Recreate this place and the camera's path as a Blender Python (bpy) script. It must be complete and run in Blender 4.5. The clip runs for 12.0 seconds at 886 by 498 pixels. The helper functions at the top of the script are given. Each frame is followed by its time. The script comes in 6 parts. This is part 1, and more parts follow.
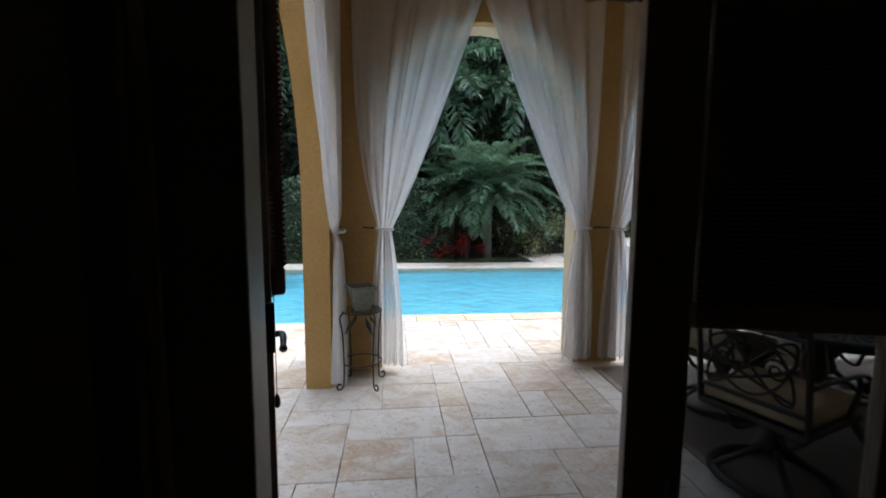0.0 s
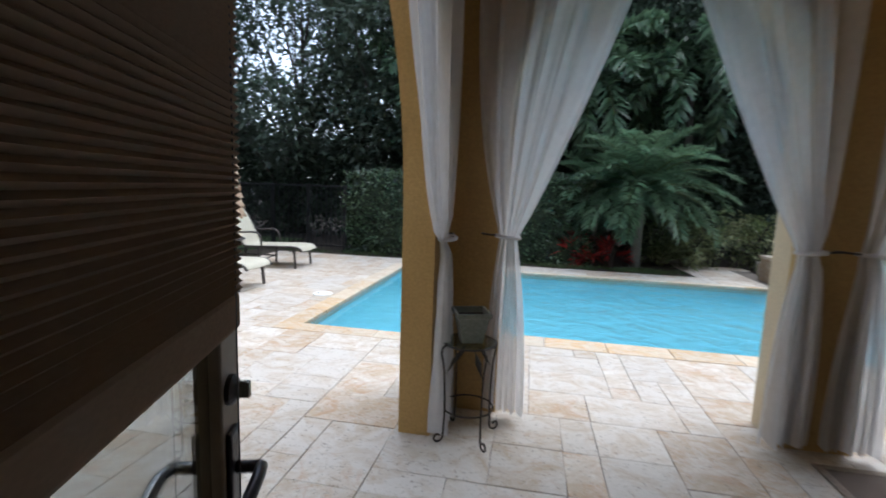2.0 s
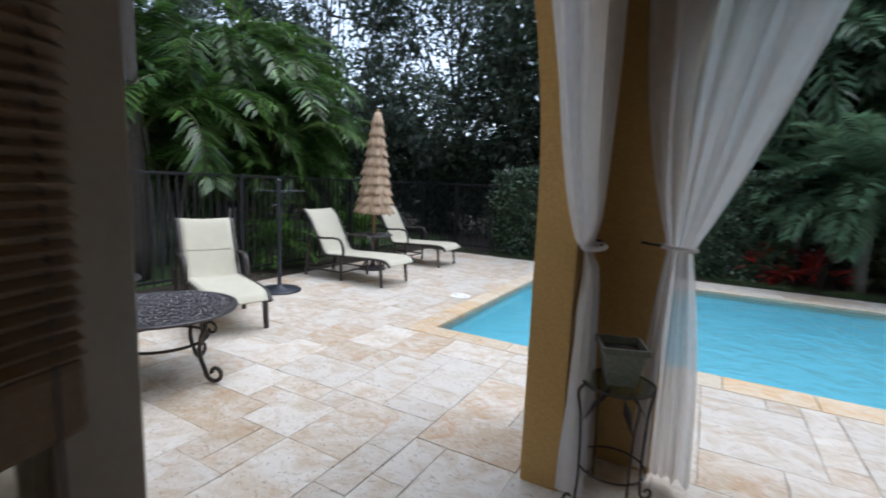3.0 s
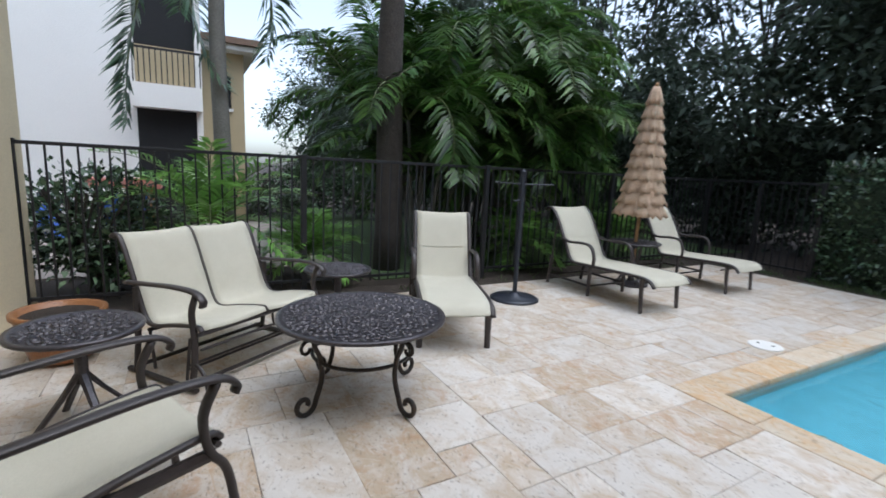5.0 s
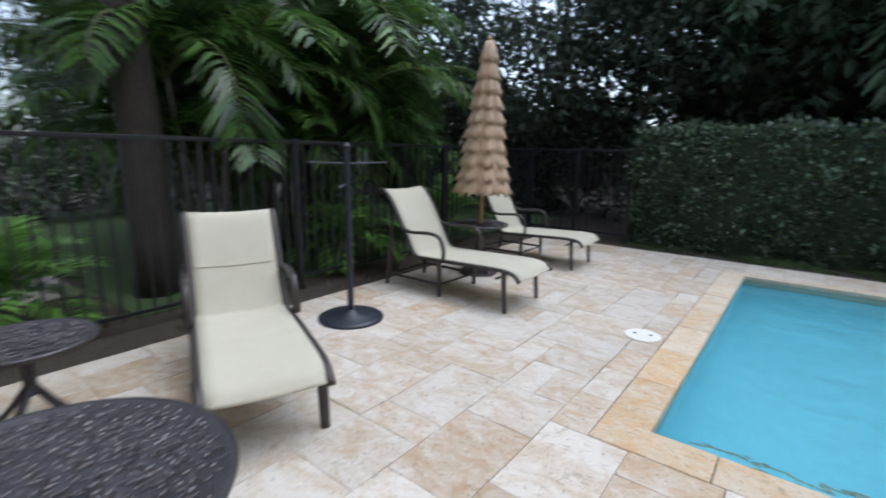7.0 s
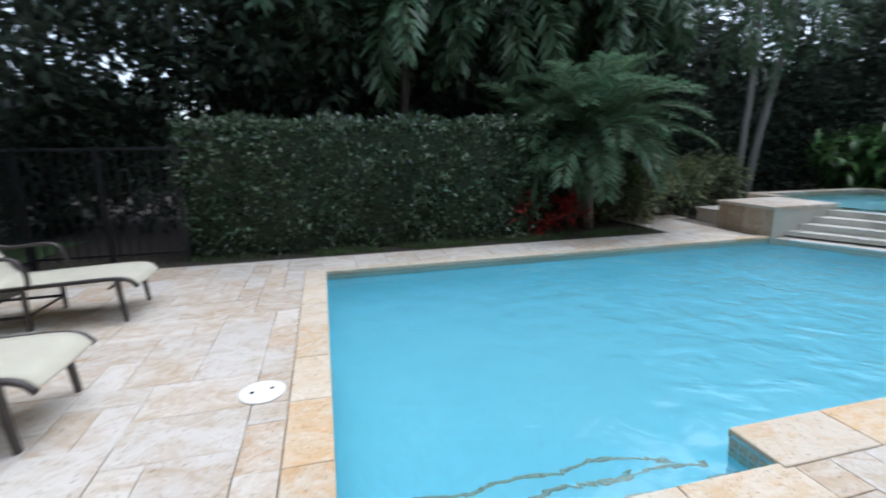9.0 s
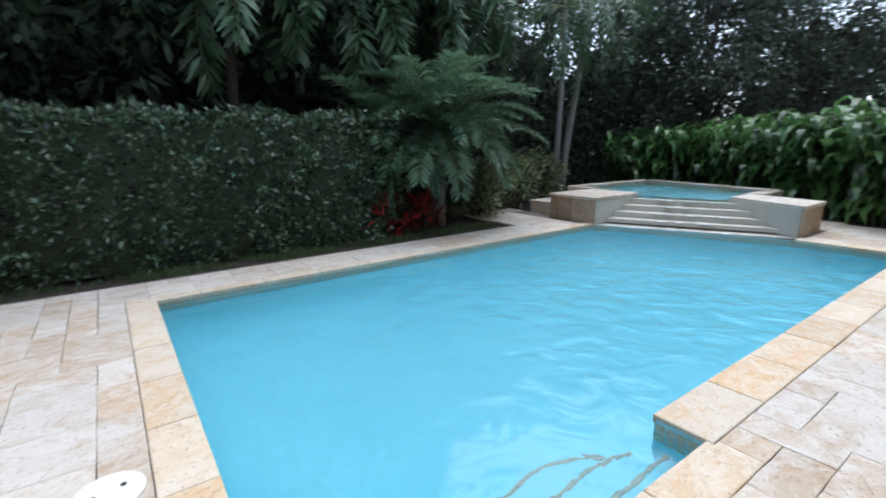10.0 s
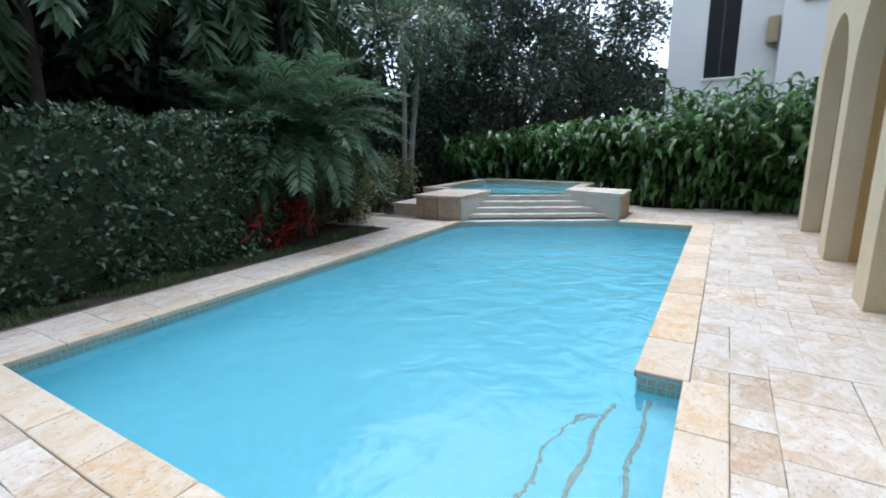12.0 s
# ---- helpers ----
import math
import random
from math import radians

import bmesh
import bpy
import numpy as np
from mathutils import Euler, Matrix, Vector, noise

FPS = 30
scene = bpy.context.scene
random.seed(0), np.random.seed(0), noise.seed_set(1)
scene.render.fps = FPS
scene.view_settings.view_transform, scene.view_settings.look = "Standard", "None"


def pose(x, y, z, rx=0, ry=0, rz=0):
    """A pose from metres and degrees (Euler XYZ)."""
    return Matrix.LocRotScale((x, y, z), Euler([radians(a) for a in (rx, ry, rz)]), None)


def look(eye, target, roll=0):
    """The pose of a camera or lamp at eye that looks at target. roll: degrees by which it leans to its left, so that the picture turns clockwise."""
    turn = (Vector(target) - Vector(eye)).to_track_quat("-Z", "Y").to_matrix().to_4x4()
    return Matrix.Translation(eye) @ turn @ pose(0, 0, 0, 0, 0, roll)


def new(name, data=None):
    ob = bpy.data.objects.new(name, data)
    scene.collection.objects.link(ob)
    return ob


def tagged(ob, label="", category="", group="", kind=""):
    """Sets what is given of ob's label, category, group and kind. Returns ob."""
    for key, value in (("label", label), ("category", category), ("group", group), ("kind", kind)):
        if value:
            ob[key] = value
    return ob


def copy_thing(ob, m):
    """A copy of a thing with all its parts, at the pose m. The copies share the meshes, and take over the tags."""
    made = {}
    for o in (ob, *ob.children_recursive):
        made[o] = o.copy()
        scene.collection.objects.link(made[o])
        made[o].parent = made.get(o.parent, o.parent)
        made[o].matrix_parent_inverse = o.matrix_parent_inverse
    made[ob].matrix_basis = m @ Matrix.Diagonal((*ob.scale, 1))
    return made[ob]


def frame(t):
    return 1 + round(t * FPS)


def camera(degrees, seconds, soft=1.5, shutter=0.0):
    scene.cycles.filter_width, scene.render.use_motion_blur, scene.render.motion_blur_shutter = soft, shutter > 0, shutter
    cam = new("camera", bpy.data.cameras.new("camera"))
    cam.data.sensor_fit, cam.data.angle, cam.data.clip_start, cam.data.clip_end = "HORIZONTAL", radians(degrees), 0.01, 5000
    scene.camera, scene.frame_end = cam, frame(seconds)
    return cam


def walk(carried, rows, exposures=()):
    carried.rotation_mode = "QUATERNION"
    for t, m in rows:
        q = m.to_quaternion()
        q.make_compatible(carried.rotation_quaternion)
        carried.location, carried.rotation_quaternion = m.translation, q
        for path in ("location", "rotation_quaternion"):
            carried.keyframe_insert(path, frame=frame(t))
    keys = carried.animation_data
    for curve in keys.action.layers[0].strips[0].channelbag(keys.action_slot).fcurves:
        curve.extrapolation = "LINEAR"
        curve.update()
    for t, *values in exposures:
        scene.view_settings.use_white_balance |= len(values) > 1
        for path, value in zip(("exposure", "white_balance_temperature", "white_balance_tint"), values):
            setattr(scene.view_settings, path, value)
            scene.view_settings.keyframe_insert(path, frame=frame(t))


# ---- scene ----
cam = camera(87.6, 12.0, 1.7, 0.5)
PATH = [
    (0, (1.04, 0.275, 1.46), (1.244, 2.252, 1.237), 0.4),
    (0.5, (1.078, 0.521, 1.484), (1.203, 2.503, 1.246), 0.6),
    (1, (1.086, 0.746, 1.481), (1.098, 2.731, 1.236), 1.4),
    (1.5, (1.109, 0.932, 1.485), (0.952, 2.911, 1.24), 1.6),
    (2, (1.087, 1.165, 1.486), (0.718, 3.114, 1.227), 2.0),
    (2.5, (1.077, 1.416, 1.475), (0.409, 3.282, 1.208), 2.0),
    (3, (1.044, 1.647, 1.458), (0.069, 3.37, 1.179), 2.3),
    (3.5, (0.942, 1.903, 1.387), (-0.286, 3.456, 1.101), 2.6),
    (5.3, (0.165, 2.64, 1.387), (-1.577, 3.559, 1.034), 2.6),
    (5.5, (0.048, 2.722, 1.386), (-1.693, 3.636, 1.02), 2.4),
    (6, (-0.232, 2.89, 1.392), (-1.903, 3.915, 1.0), 1.9),
    (6.5, (-0.501, 3.056, 1.399), (-2.005, 4.311, 0.997), 1.3),
    (7, (-0.794, 3.284, 1.388), (-2.002, 4.823, 0.976), 1.0),
    (7.5, (-0.986, 3.531, 1.372), (-1.799, 5.312, 0.967), 0.8),
    (9.5, (-1.326, 4.487, 1.434), (-0.483, 6.242, 0.977), -0.9),
    (10, (-1.484, 4.771, 1.42), (-0.344, 6.352, 0.971), -0.7),
    (10.5, (-1.624, 5.028, 1.415), (-0.287, 6.448, 0.969), -0.6),
    (11, (-1.738, 5.227, 1.414), (-0.269, 6.509, 0.97), -0.8),
    (11.5, (-1.945, 5.393, 1.417), (-0.361, 6.531, 0.973), -1.0),
    (12, (-2.188, 5.531, 1.409), (-0.521, 6.545, 0.968), -1.4),
]
KELVIN, TINT = 5750, 8
walk(cam, [(t, look(eye, target, roll)) for t, eye, target, roll in PATH],
     exposures=[(0, 1.88, KELVIN, TINT), (1.5, 1.6, KELVIN, TINT), (3.0, 1.26, KELVIN, TINT), (5.5, 1.02, KELVIN, TINT), (7.5, 1.06, KELVIN, TINT), (9.5, 1.31, KELVIN, TINT), (12, 1.37, KELVIN, TINT)])

# ---- light: an overcast late afternoon ----
world = bpy.data.worlds.new("overcast_sky")
scene.world = world
world.use_nodes = True
wn, wl = world.node_tree.nodes, world.node_tree.links
wn.clear()
sky = wn.new("ShaderNodeTexSky")
sky.sky_type, sky.sun_disc = "NISHITA", False
sky.sun_elevation, sky.sun_rotation = radians(68), radians(50)
sky.dust_density, sky.air_density = 2.0, 1.0
soft_sky = wn.new("ShaderNodeHueSaturation")
soft_sky.inputs["Saturation"].default_value = 0.5
background = wn.new("ShaderNodeBackground")
background.inputs["Strength"].default_value = 0.15
world_out = wn.new("ShaderNodeOutputWorld")
wl.new(sky.outputs[0], soft_sky.inputs["Color"])
wl.new(soft_sky.outputs[0], background.inputs["Color"])
wl.new(background.outputs[0], world_out.inputs["Surface"])
sun = new("sun", bpy.data.lights.new("sun", "SUN"))
sun.data.energy, sun.data.angle, sun.data.color = 0.75, radians(70), (1.0, 0.98, 0.95)
sun.matrix_world = look((3.6, 8, 12), (0, 5, 0))


# ---- materials ----
def mat(name, colour, rough=0.6, metal=0.0, tint=None, scale=6.0, amount=0.5, bump=0.0, bump_scale=40.0, island=0.0, obj_random=0.0, grain=0.25, fine=60.0, spec=0.5, leaf=0.0):
    """A node material: base colour mixed with a second tint by noise at two scales, and a bump."""
    m = bpy.data.materials.new(name)
    m.use_nodes = True
    n, l = m.node_tree.nodes, m.node_tree.links
    bsdf = n["Principled BSDF"]
    bsdf.inputs["Roughness"].default_value = rough
    bsdf.inputs["Metallic"].default_value = metal
    bsdf.inputs["Specular IOR Level"].default_value = spec
    coord = n.new("ShaderNodeTexCoord")
    big = n.new("ShaderNodeTexNoise")
    big.inputs["Scale"].default_value, big.inputs["Detail"].default_value, big.inputs["Roughness"].default_value = scale, 5, 0.6
    l.new(coord.outputs["Object"], big.inputs["Vector"])
    small = n.new("ShaderNodeTexNoise")
    small.inputs["Scale"].default_value, small.inputs["Detail"].default_value = fine, 3
    l.new(coord.outputs["Object"], small.inputs["Vector"])
    ramp = n.new("ShaderNodeMapRange")
    ramp.inputs["From Min"].default_value, ramp.inputs["From Max"].default_value = 0.35, 0.68
    ramp.inputs["To Max"].default_value = amount
    l.new(big.outputs["Fac"], ramp.inputs["Value"])
    mix = n.new("ShaderNodeMix")
    mix.data_type = "RGBA"
    tint = tint or tuple(c * 0.7 for c in colour)
    mix.inputs["A"].default_value, mix.inputs["B"].default_value = (*colour, 1), (*tint, 1)
    l.new(ramp.outputs[0], mix.inputs["Factor"])
    value = n.new("ShaderNodeMapRange")
    value.inputs["From Min"].default_value, value.inputs["From Max"].default_value = 0.3, 0.7
    value.inputs["To Min"].default_value, value.inputs["To Max"].default_value = 1 - grain, 1 + grain
    l.new(small.outputs["Fac"], value.inputs["Value"])
    hsv = n.new("ShaderNodeHueSaturation")
    l.new(mix.outputs["Result"], hsv.inputs["Color"])
    last = value.outputs[0]
    for strength, source in ((island, "geo"), (obj_random, "obj")):
        if strength:
            src = n.new("ShaderNodeNewGeometry").outputs["Random Per Island"] if source == "geo" else n.new("ShaderNodeObjectInfo").outputs["Random"]
            r = n.new("ShaderNodeMapRange")
            r.inputs["To Min"].default_value, r.inputs["To Max"].default_value = 1 - strength, 1 + strength
            l.new(src, r.inputs["Value"])
            mul = n.new("ShaderNodeMath")
            mul.operation = "MULTIPLY"
            l.new(last, mul.inputs[0]), l.new(r.outputs[0], mul.inputs[1])
            last = mul.outputs[0]
    l.new(last, hsv.inputs["Value"])
    l.new(hsv.outputs[0], bsdf.inputs["Base Color"])
    if bump:
        b = n.new("ShaderNodeBump")
        b.inputs["Strength"].default_value, b.inputs["Distance"].default_value = bump, 0.01
        bn = n.new("ShaderNodeTexNoise")
        bn.inputs["Scale"].default_value, bn.inputs["Detail"].default_value = bump_scale, 4
        l.new(coord.outputs["Object"], bn.inputs["Vector"])
        l.new(bn.outputs["Fac"], b.inputs["Height"])
        l.new(b.outputs[0], bsdf.inputs["Normal"])
    if leaf:
        tr = n.new("ShaderNodeBsdfTranslucent")
        l.new(hsv.outputs[0], tr.inputs["Color"])
        ms = n.new("ShaderNodeMixShader")
        ms.inputs["Fac"].default_value = leaf
        l.new(bsdf.outputs[0], ms.inputs[1]), l.new(tr.outputs[0], ms.inputs[2])
        l.new(ms.outputs[0], n["Material Output"].inputs["Surface"])
    return m


def stone_mat(name, colour, tan, rust, rust_at=0.6, obj_random=0.1):
    """Travertine: creamy ground, tan clouds, orange veins along one way, pits; each slab differs."""
    m = bpy.data.materials.new(name)
    m.use_nodes = True
    n, l = m.node_tree.nodes, m.node_tree.links
    bsdf = n["Principled BSDF"]
    coord = n.new("ShaderNodeTexCoord")
    info = n.new("ShaderNodeObjectInfo")
    island = n.new("ShaderNodeNewGeometry")
    both = n.new("ShaderNodeMath")
    both.operation = "ADD"
    l.new(info.outputs["Random"], both.inputs[0]), l.new(island.outputs["Random Per Island"], both.inputs[1])
    shift = n.new("ShaderNodeVectorMath")
    shift.operation = "SCALE"
    shift.inputs[0].default_value = (37.0, 23.0, 11.0)
    l.new(both.outputs[0], shift.inputs["Scale"])
    add = n.new("ShaderNodeVectorMath")
    l.new(coord.outputs["Object"], add.inputs[0]), l.new(shift.outputs[0], add.inputs[1])
    stretch = n.new("ShaderNodeMapping")
    stretch.inputs["Scale"].default_value = (1.0, 1.25, 1.5)
    l.new(add.outputs[0], stretch.inputs["Vector"])

    def tex(scale, detail, rough, distort=0.0):
        t = n.new("ShaderNodeTexNoise")
        t.inputs["Scale"].default_value, t.inputs["Detail"].default_value = scale, detail
        t.inputs["Roughness"].default_value, t.inputs["Distortion"].default_value = rough, distort
        l.new(stretch.outputs[0], t.inputs["Vector"])
        return t.outputs["Fac"]

    def rng(value, a, b, c=0.0, d=1.0):
        r = n.new("ShaderNodeMapRange")
        for key, v in zip(("From Min", "From Max", "To Min", "To Max"), (a, b, c, d)):
            r.inputs[key].default_value = v
        l.new(value, r.inputs["Value"])
        return r.outputs[0]

    def mixed(fac, a, b):
        x = n.new("ShaderNodeMix")
        x.data_type = "RGBA"
        l.new(fac, x.inputs["Factor"])
        for key, v in (("A", a), ("B", b)):
            if isinstance(v, tuple):
                x.inputs[key].default_value = (*v, 1)
            else:
                l.new(v, x.inputs[key])
        return x.outputs["Result"]

    clouds = tex(4.2, 7, 0.66, 1.0)
    veins = tex(4.5, 8, 0.7, 1.6)
    pits = tex(38, 3, 0.6)
    # some slabs are much more rusty than others
    warm = n.new("ShaderNodeMath")
    warm.operation = "FRACT"
    times = n.new("ShaderNodeMath")
    times.operation = "MULTIPLY"
    times.inputs[1].default_value = 7.31
    l.new(both.outputs[0], times.inputs[0]), l.new(times.outputs[0], warm.inputs[0])
    lift = n.new("ShaderNodeMath")
    lift.operation = "ADD"
    l.new(rng(warm.outputs[0], 0.2, 1.0, -0.055, 0.075), lift.inputs[0]), l.new(clouds, lift.inputs[1])
    base = mixed(rng(lift.outputs[0], 0.40, 0.64, 0, 0.95), colour, tan)
    lift2 = n.new("ShaderNodeMath")
    lift2.operation = "ADD"
    l.new(rng(warm.outputs[0], 0.3, 1.0, -0.06, 0.075), lift2.inputs[0]), l.new(veins, lift2.inputs[1])
    base = mixed(rng(lift2.outputs[0], rust_at - 0.05, rust_at + 0.16, 0, 0.7), base, rust)
    base = mixed(rng(tex(9.0, 7, 0.72, 2.2), 0.52, 0.70, 0, 0.5), base, tuple(min(0.75, c * 1.18) for c in colour))
    base = mixed(rng(tex(7.0, 6, 0.65, 3.0), 0.60, 0.66, 0, 0.45), base, tuple(c * 0.55 for c in tan))
    base = mixed(rng(pits, 0.60, 0.70, 0, 0.65), base, tuple(c * 0.40 for c in tan))
    hsv = n.new("ShaderNodeHueSaturation")
    l.new(rng(both.outputs[0], 0, 2, 1 - obj_random, 1 + obj_random), hsv.inputs["Value"])
    l.new(base, hsv.inputs["Color"])
    l.new(hsv.outputs[0], bsdf.inputs["Base Color"])
    l.new(rng(veins, 0.3, 0.7, 0.45, 0.75), bsdf.inputs["Roughness"])
    b = n.new("ShaderNodeBump")
    b.inputs["Strength"].default_value, b.inputs["Distance"].default_value = 0.35, 0.006
    l.new(pits, b.inputs["Height"])
    l.new(b.outputs[0], bsdf.inputs["Normal"])
    return m


M = {}
M["paver"] = stone_mat("travertine", (0.575, 0.535, 0.48), (0.44, 0.35, 0.245), (0.41, 0.24, 0.12), 0.565, 0.16)
M["cladding"] = stone_mat("brown_cladding_stone", (0.40, 0.32, 0.235), (0.27, 0.19, 0.12), (0.30, 0.15, 0.065), 0.53, 0.16)
M["coping"] = stone_mat("coping_stone", (0.59, 0.515, 0.41), (0.53, 0.395, 0.245), (0.54, 0.285, 0.09), 0.55, 0.16)
M["joint"] = mat("joint_sand", (0.17, 0.145, 0.12), 0.95, fine=90)
M["stucco"] = mat("yellow_stucco", (0.50, 0.335, 0.135), 0.85, tint=(0.42, 0.275, 0.105), scale=2.5, bump=0.5, bump_scale=70, grain=0.1)
M["cream"] = mat("cream_stucco", (0.66, 0.56, 0.38), 0.85, tint=(0.58, 0.48, 0.32), scale=2.0, bump=0.45, bump_scale=70, grain=0.08)
M["white_wall"] = mat("white_stucco", (0.88, 0.86, 0.82), 0.85, tint=(0.83, 0.81, 0.77), scale=1.5, bump=0.3, bump_scale=60, grain=0.05)
M["beige_wall"] = mat("beige_stucco", (0.48, 0.39, 0.24), 0.85, scale=1.5, amount=0.3, grain=0.08)
M["roof"] = mat("roof_tile", (0.20, 0.13, 0.09), 0.8, scale=6)
M["room_wall"] = mat("room_paint", (0.40, 0.34, 0.27), 0.7, scale=2, amount=0.2, grain=0.04)
M["room_floor"] = mat("room_floor", (0.42, 0.34, 0.26), 0.4, scale=4)
M["frame"] = mat("bronze_door_frame", (0.19, 0.135, 0.095), 0.6, scale=5, amount=0.3, grain=0.08)
M["door_grey"] = mat("pale_door_frame", (0.29, 0.24, 0.19), 0.45, scale=5, amount=0.25, grain=0.06)
M["shade"] = mat("brown_shade_cloth", (0.33, 0.235, 0.165), 0.9, scale=8, amount=0.25, grain=0.1, fine=220, leaf=0.3)
M["metal_dark"] = mat("dark_bronze_metal", (0.058, 0.052, 0.058), 0.28, 0.4, tint=(0.095, 0.085, 0.09), scale=14, amount=0.6, bump=0.15, bump_scale=120)
M["metal_taupe"] = mat("taupe_powder_coat", (0.042, 0.034, 0.032), 0.4, 0.15, tint=(0.06, 0.05, 0.048), scale=10, amount=0.6, grain=0.12)
M["black_metal"] = mat("black_fence_paint", (0.012, 0.012, 0.014), 0.4, 0.1, tint=(0.022, 0.022, 0.024), scale=8, grain=0.1)
M["iron"] = mat("wrought_iron", (0.03, 0.027, 0.025), 0.5, 0.4, tint=(0.07, 0.045, 0.03), scale=18, amount=0.5, bump=0.2, bump_scale=90)
M["navy"] = mat("dark_navy_iron", (0.028, 0.032, 0.045), 0.4, 0.2, tint=(0.04, 0.045, 0.055), scale=12)
M["chrome"] = mat("satin_nickel", (0.55, 0.53, 0.5), 0.25, 0.9, scale=8, amount=0.2, grain=0.05)
M["sling"] = mat("cream_sling_mesh", (0.53, 0.50, 0.40), 0.75, tint=(0.48, 0.45, 0.35), scale=7, amount=0.6, bump=0.3, bump_scale=260, grain=0.12, fine=320)
M["piping"] = mat("dark_piping", (0.07, 0.06, 0.05), 0.6)
M["cushion"] = mat("tan_cushion", (0.40, 0.30, 0.20), 0.9, scale=8, amount=0.3, bump=0.2, bump_scale=200)
M["thatch"] = mat("tan_fringe_cloth", (0.62, 0.46, 0.33), 0.95, tint=(0.48, 0.33, 0.22), scale=9, amount=0.8, bump=0.5, bump_scale=90, grain=0.3, fine=120, leaf=0.15)
M["wood_pole"] = mat("wooden_pole", (0.38, 0.22, 0.10), 0.6, scale=10)
M["plaster"] = mat("pool_plaster", (0.38, 0.74, 0.84), 0.8, tint=(0.33, 0.69, 0.80), scale=1.2, amount=0.6, grain=0.05, fine=20)
M["step_plaster"] = mat("spa_plaster", (0.51, 0.49, 0.43), 0.7, tint=(0.42, 0.395, 0.335), scale=5, grain=0.12)
M["mosaic"] = mat("mosaic_tile", (0.30, 0.33, 0.29), 0.3, tint=(0.44, 0.42, 0.33), scale=40, amount=1.0, grain=0.4, fine=90)
M["waterline"] = mat("waterline_mosaic", (0.40, 0.40, 0.33), 0.3, tint=(0.5, 0.46, 0.36), scale=40, amount=1.0, grain=0.3, fine=90)
M["white_plastic"] = mat("white_plastic", (0.78, 0.77, 0.73), 0.4, scale=6, amount=0.15, grain=0.04)
M["terracotta"] = mat("glazed_terracotta", (0.30, 0.13, 0.05), 0.3, scale=6, amount=0.5)
M["pot_green"] = mat("grey_green_glaze", (0.19, 0.21, 0.19), 0.35, scale=8, amount=0.5)
M["soil"] = mat("dark_soil", (0.03, 0.022, 0.016), 1.0, scale=20, bump=0.8, bump_scale=60)
M["mulch"] = mat("mulch_ground", (0.045, 0.033, 0.024), 1.0, tint=(0.025, 0.02, 0.014), scale=10, bump=1.0, bump_scale=50, grain=0.5, fine=70)
M["lawn"] = mat("lawn_ground", (0.05, 0.085, 0.025), 0.95, tint=(0.075, 0.10, 0.04), scale=1.5, bump=0.8, bump_scale=90, grain=0.45, fine=110)
M["rug"] = mat("taupe_outdoor_rug", (0.16, 0.125, 0.105), 0.95, tint=(0.135, 0.105, 0.088), scale=3, bump=0.4, bump_scale=300, grain=0.12, fine=260)
M["rug_edge"] = mat("rug_binding", (0.27, 0.22, 0.18), 0.9)
M["path"] = mat("neighbour_paving", (0.36, 0.31, 0.27), 0.85, scale=3)
M["bark"] = mat("bark", (0.06, 0.05, 0.042), 0.9, tint=(0.03, 0.026, 0.022), scale=8, bump=0.9, bump_scale=30, grain=0.3)
M["palm_bark"] = mat("grey_palm_bark", (0.20, 0.19, 0.17), 0.85, tint=(0.13, 0.12, 0.10), scale=5, bump=0.5, bump_scale=25, grain=0.2)
M["blue_plastic"] = mat("blue_plastic", (0.03, 0.12, 0.5), 0.4)
M["red_roof"] = mat("faded_red_plastic", (0.5, 0.2, 0.15), 0.6)
# near-black for recesses, windows and holes: their inner shade as a colour
M["dark_void"] = mat("opening_shade", (0.012, 0.012, 0.013), 0.8)


def leafmat(name, colour, tint, rough=0.45, island=0.45, leaf=0.25, spec=0.3):
    return mat(name, colour, rough, tint=tint, scale=1.4, amount=0.8, island=island, grain=0.15, fine=30, leaf=leaf, spec=spec)


M["hedge"] = leafmat("hedge_leaf", (0.058, 0.10, 0.052), (0.105, 0.14, 0.082), 0.26, 0.85, 0.15, 0.7)
M["areca"] = leafmat("areca_leaf", (0.045, 0.112, 0.022), (0.10, 0.165, 0.035), 0.33, 0.7, 0.36, 0.5)
M["date"] = leafmat("date_palm_leaf", (0.10, 0.18, 0.10), (0.17, 0.25, 0.15), 0.33, 0.5, 0.35, 0.5)
M["foxtail"] = leafmat("foxtail_leaf", (0.085, 0.15, 0.08), (0.13, 0.20, 0.12), 0.35, 0.5, 0.3, 0.5)
M["ginger"] = leafmat("ginger_leaf", (0.06, 0.14, 0.04), (0.11, 0.20, 0.06), 0.24, 0.6, 0.35, 0.6)
M["oak"] = leafmat("oak_leaf", (0.068, 0.092, 0.062), (0.10, 0.125, 0.09), 0.5, 0.4, 0.35, 0.3)
# leaf colour darkened to hold the shade under the canopy
M["woods"] = leafmat("shaded_woods_leaf", (0.032, 0.047, 0.031), (0.046, 0.064, 0.042), 0.6, 0.6, 0.12, 0.15)
M["variegated"] = leafmat("variegated_leaf", (0.13, 0.17, 0.07), (0.34, 0.34, 0.20), 0.4, 0.6)
M["red_leaf"] = leafmat("red_bract", (0.30, 0.024, 0.02), (0.15, 0.02, 0.018), 0.4, 0.6)
M["grass"] = leafmat("grass_blade", (0.075, 0.125, 0.045), (0.12, 0.15, 0.07), 0.6, 0.5)
M["fresh"] = leafmat("fresh_palm_leaf", (0.13, 0.27, 0.05), (0.19, 0.33, 0.09), 0.3, 0.5, 0.4, 0.5)
